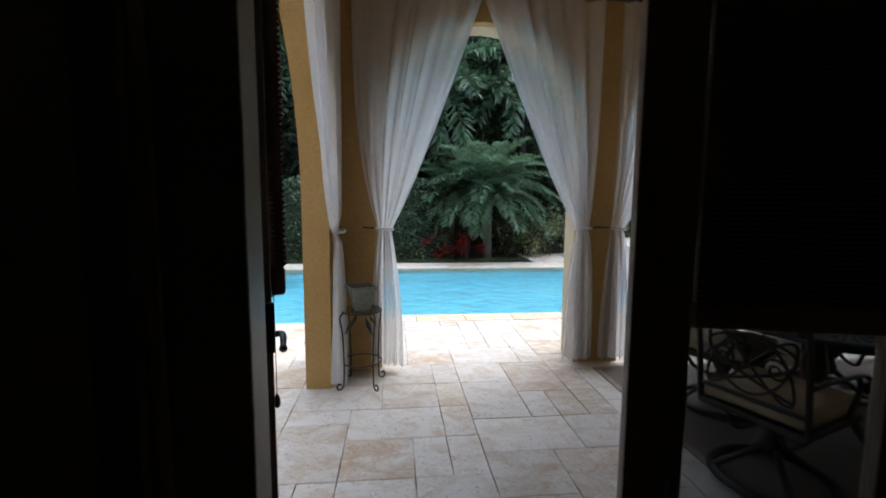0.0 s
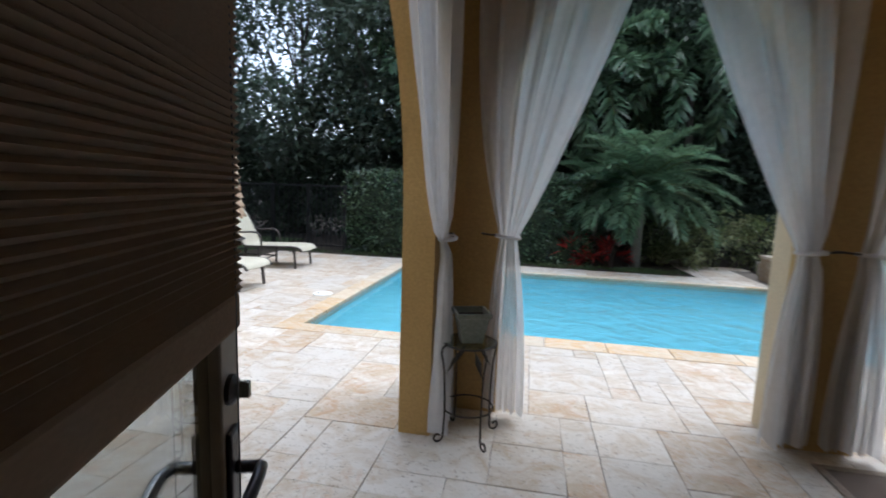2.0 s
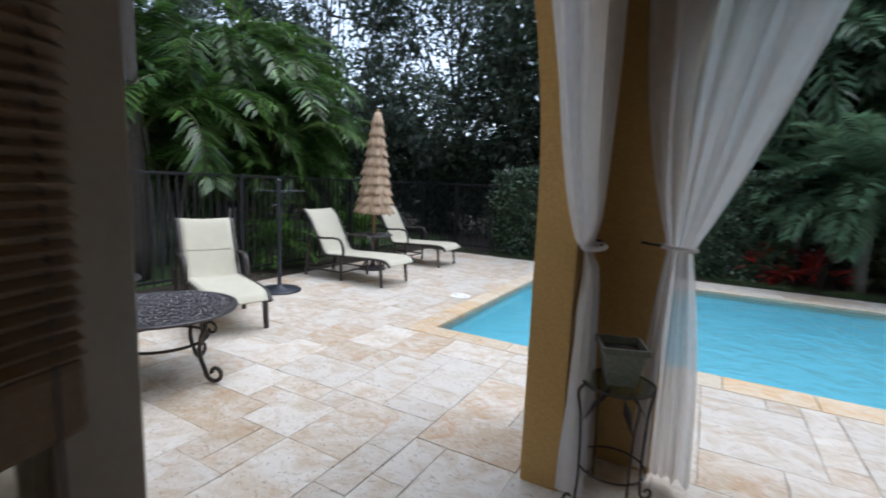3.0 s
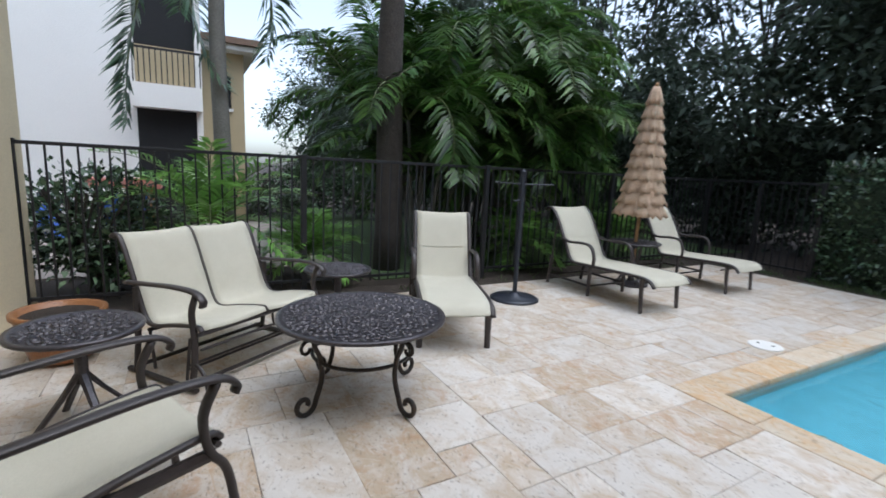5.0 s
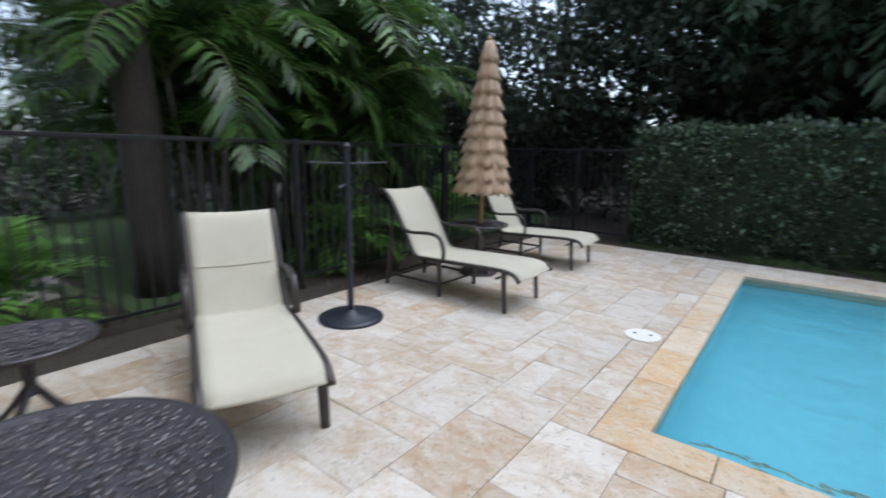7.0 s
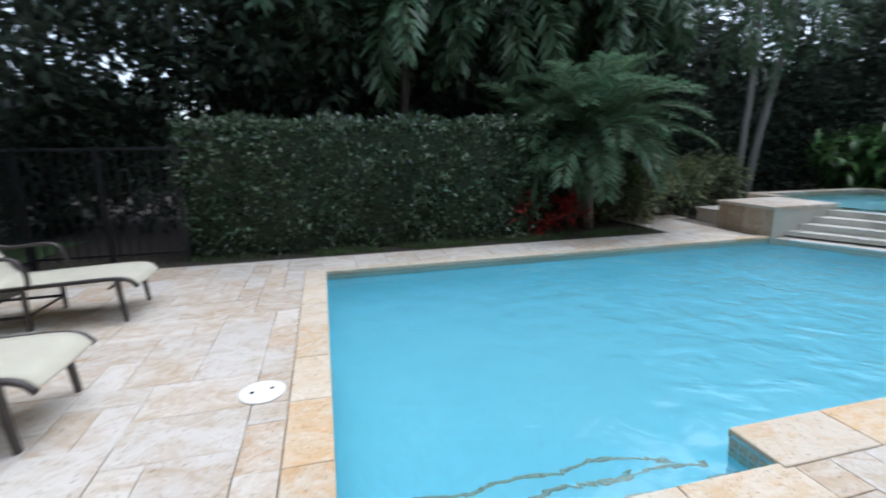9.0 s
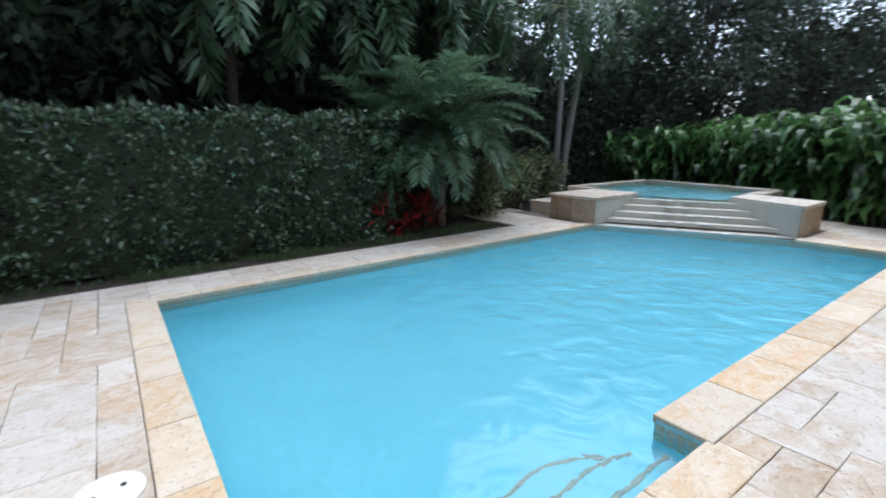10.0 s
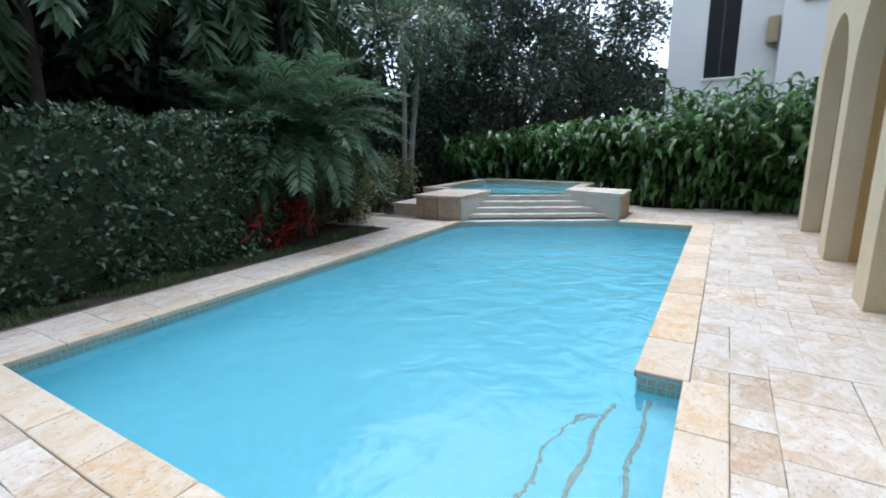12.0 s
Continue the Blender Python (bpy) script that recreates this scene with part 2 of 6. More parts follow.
M["frond_stem"] = mat("frond_stem", (0.12, 0.15, 0.05), 0.5, scale=6)


def sheer_mat():
    m = bpy.data.materials.new("sheer_white_curtain")
    m.use_nodes = True
    n, l = m.node_tree.nodes, m.node_tree.links
    n.clear()
    out = n.new("ShaderNodeOutputMaterial")
    coord = n.new("ShaderNodeTexCoord")
    weave = n.new("ShaderNodeTexNoise")
    weave.inputs["Scale"].default_value, weave.inputs["Detail"].default_value = 25, 3
    l.new(coord.outputs["Object"], weave.inputs["Vector"])
    fac = n.new("ShaderNodeMapRange")
    fac.inputs["To Min"].default_value, fac.inputs["To Max"].default_value = 0.10, 0.26
    l.new(weave.outputs["Fac"], fac.inputs["Value"])
    diff = n.new("ShaderNodeBsdfDiffuse")
    diff.inputs["Color"].default_value = (0.80, 0.79, 0.80, 1)
    trl = n.new("ShaderNodeBsdfTranslucent")
    trl.inputs["Color"].default_value = (0.82, 0.81, 0.82, 1)
    cloth = n.new("ShaderNodeMixShader")
    cloth.inputs["Fac"].default_value = 0.5
    l.new(diff.outputs[0], cloth.inputs[1]), l.new(trl.outputs[0], cloth.inputs[2])
    hole = n.new("ShaderNodeBsdfTransparent")
    mix = n.new("ShaderNodeMixShader")
    l.new(fac.outputs[0], mix.inputs["Fac"])
    l.new(cloth.outputs[0], mix.inputs[1]), l.new(hole.outputs[0], mix.inputs[2])
    l.new(mix.outputs[0], out.inputs["Surface"])
    return m


M["sheer"] = sheer_mat()


def glass_mat(name, tint):
    m = bpy.data.materials.new(name)
    m.use_nodes = True
    n, l = m.node_tree.nodes, m.node_tree.links
    n.clear()
    out = n.new("ShaderNodeOutputMaterial")
    slant, power, fres = n.new("ShaderNodeLayerWeight"), n.new("ShaderNodeMath"), n.new("ShaderNodeMapRange")
    power.operation, power.inputs[1].default_value = "POWER", 4.0
    fres.inputs["To Min"].default_value = 0.04
    l.new(slant.outputs["Facing"], power.inputs[0]), l.new(power.outputs[0], fres.inputs["Value"])
    clear, gloss, mix = n.new("ShaderNodeBsdfTransparent"), n.new("ShaderNodeBsdfGlossy"), n.new("ShaderNodeMixShader")
    clear.inputs["Color"].default_value = (*tint, 1)
    gloss.inputs["Roughness"].default_value = 0.02
    l.new(fres.outputs[0], mix.inputs["Fac"]), l.new(clear.outputs[0], mix.inputs[1]), l.new(gloss.outputs[0], mix.inputs[2])
    l.new(mix.outputs[0], out.inputs["Surface"])
    return m


M["glass"] = glass_mat("window_glass", (0.62, 0.64, 0.64))
M["table_glass"] = glass_mat("pale_table_glass", (0.7, 0.76, 0.72))


def water_mat(name, tint, ripple, height):
    m = bpy.data.materials.new(name)
    m.use_nodes = True
    n, l = m.node_tree.nodes, m.node_tree.links
    bsdf = n["Principled BSDF"]
    bsdf.inputs["Base Color"].default_value = (*tint, 1)
    bsdf.inputs["Roughness"].default_value = 0.0
    bsdf.inputs["IOR"].default_value = 1.33
    bsdf.inputs["Transmission Weight"].default_value = 1.0
    coord = n.new("ShaderNodeTexCoord")
    a, b2 = n.new("ShaderNodeTexNoise"), n.new("ShaderNodeTexNoise")
    a.inputs["Scale"].default_value, a.inputs["Detail"].default_value, a.inputs["Distortion"].default_value = ripple, 3, 0.5
    l.new(coord.outputs["Object"], a.inputs["Vector"])
    # the spill keeps the far end of the water busier than the near one
    sep = n.new("ShaderNodeSeparateXYZ")
    l.new(coord.outputs["Object"], sep.inputs[0])
    busy = n.new("ShaderNodeMapRange")
    busy.inputs["From Min"].default_value, busy.inputs["From Max"].default_value = -1.0, 6.0
    busy.inputs["To Min"].default_value, busy.inputs["To Max"].default_value = 0.35, 1.8
    l.new(sep.outputs["X"], busy.inputs["Value"])
    bmp = n.new("ShaderNodeBump")
    bmp.inputs["Distance"].default_value = height
    l.new(busy.outputs[0], bmp.inputs["Strength"])
    l.new(a.outputs["Fac"], bmp.inputs["Height"])
    l.new(bmp.outputs[0], bsdf.inputs["Normal"])
    return m


M["water"] = water_mat("pool_water", (0.62, 0.90, 0.95), 3.2, 0.05)
M["spa_water"] = water_mat("spa_water", (0.62, 0.90, 0.92), 7.0, 0.08)
M["foam"] = mat("spill_foam", (0.75, 0.78, 0.8), 0.3)


# ---- building helpers ----
def part(name, bm, material, parent=None, label="", smooth=False):
    me = bpy.data.meshes.new(name)
    if isinstance(bm, bpy.types.Mesh):
        me = bm
    else:
        bm.to_mesh(me)
        bm.free()
    if smooth:
        me.polygons.foreach_set("use_smooth", [True] * len(me.polygons))
    if not me.materials:
        me.materials.append(material)
    ob = new(name, me)
    if parent is not None:
        ob.parent = parent
    if label:
        ob["label"] = label
    return ob


def thing(name, m, label, category, group="", kind=""):
    ob = new(name)
    ob.empty_display_size = 0.1
    ob.matrix_world = m
    return tagged(ob, label, category, group, kind)


def box(bm, a, b, bevel=0.0, m=None):
    """A box from corner a to corner b, its edges rounded by bevel."""
    lo, hi = Vector(map(min, a, b)), Vector(map(max, a, b))
    made = bmesh.ops.create_cube(bm, size=1.0, matrix=Matrix.Translation((lo + hi) / 2) @ Matrix.Diagonal((*(hi - lo), 1)))
    verts = made["verts"]
    if bevel:
        edges = list({e for v in verts for e in v.link_edges})
        out = bmesh.ops.bevel(bm, geom=edges, offset=bevel, segments=2, profile=0.5, affect="EDGES")
        verts = list({v for f in out["faces"] for v in f.verts} | {v for v in verts if v.is_valid})
    if m is not None:
        bmesh.ops.transform(bm, matrix=m, verts=[v for v in verts if v.is_valid])
    return bm


def boxed(a, b, bevel=0.0, m=None):
    return box(bmesh.new(), a, b, bevel, m)


def tube(bm, points, radius, sides=8, flat=1.0, caps=True):
    """A round or flattened bar along points; radius may be one number or one for each point."""
    pts = [Vector(p) for p in points]
    radii = radius if isinstance(radius, (list, tuple)) else [radius] * len(pts)
    rings, ref = [], None
    for i, p in enumerate(pts):
        d = (pts[min(i + 1, len(pts) - 1)] - pts[max(i - 1, 0)]).normalized()
        if ref is None:
            ref = Vector((0, 0, 1)) if abs(d.z) < 0.9 else Vector((1, 0, 0))
        u = d.cross(ref).normalized()
        v = u.cross(d).normalized()
        ref = v
        rings.append([bm.verts.new(p + (u * math.cos(a) + v * math.sin(a) * flat) * radii[i]) for a in (2 * math.pi * k / sides for k in range(sides))])
    for r, s in zip(rings, rings[1:]):
        for k in range(sides):
            bm.faces.new((r[k], r[(k + 1) % sides], s[(k + 1) % sides], s[k]))
    if caps:
        bm.faces.new(rings[0][::-1]), bm.faces.new(rings[-1])
    return bm


def bar(points, radius, sides=8, flat=1.0):
    return tube(bmesh.new(), points, radius, sides, flat)


def smooth_line(points, steps=6):
    """Catmull-Rom through the points."""
    p = [Vector(q) for q in points]
    p = [2 * p[0] - p[1]] + p + [2 * p[-1] - p[-2]]
    out = []
    for a, b, c, d in zip(p, p[1:], p[2:], p[3:]):
        for k in range(steps):
            t = k / steps
            out.append(0.5 * (2 * b + (c - a) * t + (2 * a - 5 * b + 4 * c - d) * t * t + (3 * b - a - 3 * c + d) * t ** 3))
    return out + [p[-2]]


def scroll(centre, r0, r1, a0, a1, plane="xz", n=22):
    """A spiral in a plane, from radius r0 at angle a0 to r1 at a1 (degrees)."""
    out = []
    for k in range(n):
        t = k / (n - 1)
        a, r = radians(a0 + (a1 - a0) * t), r0 + (r1 - r0) * t
        u, v = r * math.cos(a), r * math.sin(a)
        out.append(Vector(centre) + (Vector((u, 0, v)) if plane == "xz" else Vector((0, u, v)) if plane == "yz" else Vector((u, v, 0))))
    return out


def lathe(profile, sides=28):
    bm = bmesh.new()
    rings = [[bm.verts.new((r * math.cos(2 * math.pi * k / sides), r * math.sin(2 * math.pi * k / sides), z)) for k in range(sides)] for r, z in profile]
    for r, s in zip(rings, rings[1:]):
        for k in range(sides):
            bm.faces.new((r[k], r[(k + 1) % sides], s[(k + 1) % sides], s[k]))
    bm.faces.new(rings[0][::-1])
    bm.faces.new(rings[-1])
    return bm


def sheet(rows, thick=0.0):
    """A surface through rows of points; thick gives it a back."""
    bm = bmesh.new()
    grid = [[bm.verts.new(p) for p in r] for r in rows]
    for a, b in zip(grid, grid[1:]):
        for k in range(len(a) - 1):
            bm.faces.new((a[k], a[k + 1], b[k + 1], b[k]))
    if thick:
        bm.normal_update()
        bmesh.ops.solidify(bm, geom=bm.faces[:], thickness=thick)
    return bm


def prism(outline, z0, z1):
    """An upright solid over a plan outline."""
    bm = bmesh.new()
    low, high = [bm.verts.new((x, y, z0)) for x, y in outline], [bm.verts.new((x, y, z1)) for x, y in outline]
    bm.faces.new(low[::-1]), bm.faces.new(high)
    for k in range(len(low)):
        j = (k + 1) % len(low)
        bm.faces.new((low[k], low[j], high[j], high[k]))
    bmesh.ops.recalc_face_normals(bm, faces=bm.faces[:])
    return bm


# ---- plan numbers ----
POOL_X0, POOL_X1, POOL_Y0, POOL_Y1 = -1.28, 6.43, 5.88, 9.72
BAY_X1, BAY_Y0 = 0.69, 5.605
WATER_Z = -0.09
CELL = 0.203
GX, GY = -1.50, 5.39
DECK = (-4.32, 8.3, 1.22, 10.55)
SPA_FOOT = [(5.3, 9.7), (5.3, 11.6), (9.7, 11.6), (9.0, 7.95), (7.6, 7.06), (6.4, 7.06)]


def inside(x, y, poly):
    hit = False
    for (x0, y0), (x1, y1) in zip(poly, poly[1:] + poly[:1]):
        if (y0 > y) != (y1 > y) and x < (x1 - x0) * (y - y0) / (y1 - y0) + x0:
            hit = not hit
    return hit


# ---- ground ----
ground_bm = bmesh.new()
xs = [-400, -40, -12, POOL_X0 - 0.1, POOL_X1 + 0.1, 8.7, 40, 400]
ys = [-400, -40, -2, BAY_Y0 - 0.1, POOL_Y1 + 0.1, 11.3, 40, 400]
gv = [[ground_bm.verts.new((x, y, -0.035)) for x in xs] for y in ys]
for j in range(len(ys) - 1):
    for i in range(len(xs) - 1):
        cx, cy = (xs[i] + xs[i + 1]) / 2, (ys[j] + ys[j + 1]) / 2
        if POOL_X0 - 0.1 < cx < POOL_X1 + 0.1 and BAY_Y0 - 0.1 < cy < POOL_Y1 + 0.1:
            continue
        ground_bm.faces.new((gv[j][i], gv[j][i + 1], gv[j + 1][i + 1], gv[j + 1][i]))
tagged(part("ground", ground_bm, M["mulch"]), "dark mulched earth under shrubs and trees", "ground", kind="structure")
lawn = part("lawn", boxed((-13, 4.6, -0.034), (-5.1, 13, -0.02)), M["lawn"])
tagged(lawn, "mown green lawn behind the black fence", "lawn", kind="structure")
strip = part("grass_strip", boxed((-1.4, 10.57, -0.034), (4.15, 10.95, -0.018)), M["mulch"])
tagged(strip, "narrow strip of dark earth along the hedge", "ground", kind="structure")
nb_path = part("path", boxed((-12.5, 0.2, -0.034), (-6.2, 4.5, -0.015)), M["path"])
tagged(nb_path, "pale paved path of the neighbouring house", "path", kind="structure")

# ---- house: the wall with the double door, and the dark room behind it ----
WALL_Y0, WALL_Y1 = 1.06, 1.28
DOOR_X0, DOOR_X1, DOOR_H = 0.655, 2.275, 2.42


def wall(name, a, b, material, label="", bevel=0.0):
    return tagged(part(name, boxed(a, b, bevel), material), label or "plain painted wall", "wall", kind="structure")


south = bmesh.new()
for a, b in (((-5.05, WALL_Y0, 0), (DOOR_X0, WALL_Y1, 6)), ((DOOR_X1, WALL_Y0, 0), (9.0, WALL_Y1, 6)), ((DOOR_X0, WALL_Y0, DOOR_H), (DOOR_X1, WALL_Y1, 6))):
    box(south, a, b)
tagged(part("wall_house", south, M["cream"]), "cream stucco house wall with the door opening", "wall", kind="structure")
wall("wall_house_end", (-5.05, -6, 0), (-4.83, WALL_Y0 - 0.002, 6), M["cream"], "cream stucco end wall of the house")
room = bmesh.new()
for a, b in (((-1.4, -3.6, 0), (-1.2, 1.056, 2.9)), ((4.2, -3.6, 0), (4.4, 1.056, 2.9)), ((-1.4, -3.8, 0), (4.4, -3.602, 2.9))):
    box(room, a, b)
tagged(part("wall_room", room, M["room_wall"]), "dim painted walls of the living room", "wall", kind="structure")
inner = bmesh.new()
for a, b in (((-1.198, 1.038, 0), (0.56, 1.057, 2.9)), ((2.375, 1.038, 0), (4.198, 1.057, 2.9)), ((0.56, 1.038, 2.52), (2.375, 1.057, 2.9))):
    box(inner, a, b)
tagged(part("wall_room_front", inner, M["room_wall"]), "dim plaster lining beside the door", "wall", kind="structure")
tagged(part("ceiling", boxed((-1.4, -3.8, 2.9), (4.4, 1.056, 3.0)), M["room_wall"]), "plain room ceiling in shade", "ceiling", kind="structure")
tagged(part("floor", boxed((-1.2, -3.6, -0.03), (4.2, 1.09, 0.0)), M["room_floor"]), "dark tiled room floor", "floor", kind="structure")
tagged(part("threshold", boxed((DOOR_X0, 1.09, -0.03), (DOOR_X1, 1.30, 0.006), 0.003), M["frame"]), "bronze door threshold", "threshold", kind="structure")

# door frame and inner casing
fr = bmesh.new()
box(fr, (DOOR_X0 + 0.002, 1.065, 0), (DOOR_X0 + 0.14, 1.16, DOOR_H - 0.002), 0.004)
box(fr, (DOOR_X1 - 0.05, 1.065, 0), (DOOR_X1 - 0.002, 1.275, DOOR_H - 0.002), 0.004)
box(fr, (DOOR_X0 + 0.14, 1.065, DOOR_H - 0.05), (DOOR_X1 - 0.05, 1.275, DOOR_H - 0.002), 0.004)
door_frame = tagged(part("door_frame", fr, M["door_grey"]), "pale painted frame of the double glass door", "door frame", kind="structure")
cas = bmesh.new()
box(cas, (0.575, 1.005, 0), (0.65, 1.037, 2.5), 0.008)
box(cas, (2.28, 1.005, 0), (2.365, 1.037, 2.5), 0.008)
box(cas, (0.575, 1.005, 2.402), (2.365, 1.037, 2.5), 0.008)
tagged(part("trim", cas, M["frame"]), "dark door casing on the room side", "trim", kind="structure")


def pleated(width, z0, z1, y, pitch=0.0115, deep=0.009):
    """A cellular shade: a zigzag cloth with closed ends."""
    n = int((z1 - z0) / pitch) * 2
    rows = []
    for k in range(n + 1):
        z = z0 + (z1 - z0) * k / n
        d = deep if k % 2 else 0.0
        rows.append([(0, y + d, z), (width * 0.33, y + d, z - 0.001), (width * 0.66, y + d, z), (width, y + d, z)])
    return sheet(rows, 0.012)


def door_leaf(name, m, label, side, W, low, stile=0.085):
    """A glazed leaf, local x from its hinge, local y to the room; with a cellular shade and lever handles."""
    H, T = 2.36, 0.045
    leaf = thing(name, m, label, "door", "double door leaves", "structure")
    st = bmesh.new()
    box(st, (0, -T, 0.01), (0.085, 0, H), 0.004)
    part("hinge_stile", st, M["frame"], leaf)
    part("lock_stile", boxed((W - stile, -T, 0.01), (W, 0, H), 0.004), M["door_grey"] if side else M["frame"], leaf, "paler lock stile" if side else "")
    part("top_rail", boxed((0.086, -T, H - 0.12), (W - stile - 0.001, 0, H), 0.004), M["frame"], leaf)
    part("bottom_rail", boxed((0.086, -T, 0.01), (W - stile - 0.001, 0, 0.24), 0.004), M["door_grey"], leaf)
    g = part("pane", boxed((0.086, -T / 2 - 0.003, 0.24), (W - stile - 0.001, -T / 2 + 0.003, H - 0.12)), M["glass"], leaf)
    g.visible_shadow = False
    shade = part("pleated_shade", pleated(W - stile - 0.035, low + 0.06, H - 0.10, 0.004), M["shade"], leaf, "brown pleated cellular shade")
    shade.location = (0.04, 0, 0)
    part("shade_rail", boxed((0.035, 0.002, low), (W - stile + 0.01, 0.03, low + 0.061), 0.008), M["shade"], leaf, "cloth-covered bottom rail")
    part("head_rail", boxed((0.035, 0.002, H - 0.10), (W - stile + 0.01, 0.04, H - 0.05), 0.006), M["frame"], leaf)
    part("shade_cord", bar([(W - 0.10, 0.03, H - 0.1), (W - 0.10, 0.03, low), (W - 0.10, 0.03, 0.80)], 0.0014, 5), M["metal_dark"], leaf)
    part("cord_tassel", lathe([(0.003, 0.03), (0.009, 0.018), (0.011, 0.0), (0.007, -0.015)], 10), M["metal_dark"], leaf).location = (W - 0.10, 0.03, 0.78)
    for y0, s in ((0.0, 1), (-T, -1)) if side else ():
        plate = bmesh.new()
        box(plate, (W - 0.075, y0, 0.93), (W - 0.03, y0 + 0.010 * s, 1.07), 0.004)
        esc = part("escutcheon", plate, M["metal_dark"], leaf)
        lever = bmesh.new()
        tube(lever, [(W - 0.052, y0, 1.0), (W - 0.052, y0 + 0.05 * s, 1.0)], 0.011, 10)
        tube(lever, smooth_line([(W - 0.052, y0 + 0.05 * s, 1.0), (W - 0.09, y0 + 0.055 * s, 1.004), (W - 0.14, y0 + 0.052 * s, 0.992), (W - 0.165, y0 + 0.05 * s, 0.978)], 4), [0.011] * 8 + [0.01, 0.009, 0.012, 0.013, 0.012], 10)
        part("lever", lever, M["chrome"] if s < 0 else M["metal_dark"], leaf, "curved lever handle", True)
    if side:
        dead = lathe([(0.026, 0.0), (0.026, 0.008), (0.018, 0.014), (0.006, 0.016)], 16)
        d = part("deadbolt", dead, M["metal_dark"], leaf)
        d.matrix_local = pose(W - 0.052, 0.0, 1.14, -90)
        part("thumb_turn", boxed((W - 0.057, 0.014, 1.125), (W - 0.047, 0.035, 1.155), 0.003), M["chrome"], leaf)
    for z in (0.25, 1.15, 2.1):
        part("hinge", boxed((-0.012, -T - 0.004, z), (0.004, 0.004, z + 0.1), 0.002), M["metal_dark"], leaf)
    return leaf


# one leaf swings out past square; the other stands a little ajar
open_leaf = door_leaf("door_1", pose(0.795, 1.204, 0, 0, 0, 107.0) @ Matrix.Diagonal((1, -1, 1, 1)), "glazed door leaf standing open, brown pleated shade half raised", True, 0.70, 1.255)
ajar = door_leaf("door_2", pose(2.21, 1.136, 0, 0, 0, 167), "glazed door leaf a little ajar with a lowered brown shade", False, 0.64, 1.17, 0.135)

# ---- arcade ----
ARC_Y0, ARC_Y1, ARC_Z = 4.14, 4.45, 3.5


ARCHES = [(0.92, 2.62), (3.02, 4.52), (4.92, 6.50)]


def arch_wall(spans, a0, a1, top, spring, rise, place):
    """A wall over plan axis a0..a1 with arched openings; place(u, z) gives the near face's point, extruded later."""
    bm = bmesh.new()

    def quad(u0, z0, u1, z1, u2, z2, u3, z3):
        bm.faces.new([bm.verts.new(place(u, z)) for u, z in ((u0, z0), (u1, z1), (u2, z2), (u3, z3))])

    edge = a0
    for s0, s1 in spans:
        if s0 > edge:
            quad(edge, 0, s0, 0, s0, spring, edge, spring), quad(edge, spring, s0, spring, s0, top, edge, top)
        c, r = (s0 + s1) / 2, (s1 - s0) / 2
        pts = [(c - r * math.cos(math.pi * k / 24), spring + rise * math.sin(math.pi * k / 24)) for k in range(25)]
        for (ua, za), (ub, zb) in zip(pts, pts[1:]):
            quad(ua, za, ub, zb, ub, top, ua, top)
        edge = s1
    if a1 > edge:
        quad(edge, 0, a1, 0, a1, spring, edge, spring), quad(edge, spring, a1, spring, a1, top, edge, top)
    bmesh.ops.remove_doubles(bm, verts=bm.verts[:], dist=1e-5)
    return bm


def thickened(bm, vec):
    made = bmesh.ops.extrude_face_region(bm, geom=bm.faces[:])
    bmesh.ops.translate(bm, vec=vec, verts=[v for v in made["geom"] if isinstance(v, bmesh.types.BMVert)])
    bmesh.ops.recalc_face_normals(bm, faces=bm.faces[:])
    return bm


north = arch_wall(ARCHES, 0.557, 6.92, ARC_Z, 1.95, 0.92, lambda u, z: (u, ARC_Y0, z))
tagged(part("wall_arcade_north", thickened(north, (0, 0.10, 0)), M["stucco"]), "yellow stucco arcade wall with round arches", "wall", kind="structure")
west = arch_wall([(1.45, 3.735)], 1.285, ARC_Y1 + 0.012, ARC_Z, 1.35, 1.45, lambda u, z: (0.36, u, z))
tagged(part("wall_arcade_west", thickened(west, (0.193, 0, 0)), M["stucco"]), "yellow stucco side wall with a wide arch", "wall", kind="structure")
east = arch_wall([(1.45, 3.765)], 1.285, 4.135, ARC_Z, 1.35, 1.45, lambda u, z: (6.66, u, z))
tagged(part("wall_arcade_east", thickened(east, (0.24, 0, 0)), M["stucco"]), "yellow stucco end wall with a wide arch", "wall", kind="structure")
tagged(part("ceiling_patio", boxed((0.36, 1.285, ARC_Z), (6.92, ARC_Y1, ARC_Z + 0.15)), M["stucco"]), "yellow plaster ceiling of the covered patio", "ceiling", kind="structure")
tagged(part("wall_upper", boxed((0.36, 4.2, ARC_Z + 0.152), (6.92, ARC_Y1, 6.0)), M["cream"]), "cream stucco upper storey above the arcade", "wall", kind="structure")
tagged(part("wall_outer_skin", thickened(arch_wall(ARCHES, 0.557, 6.92, ARC_Z, 1.95, 0.92, lambda u, z: (u, ARC_Y0 + 0.102, z)), (0, ARC_Y1 - ARC_Y0 - 0.09, 0)), M["cream"]), "cream outer face of the arcade", "wall", kind="structure")


# ---- pool ----
pool = bmesh.new()


def face(bm, *pts):
    return bm.faces.new([bm.verts.new(p) for p in pts])


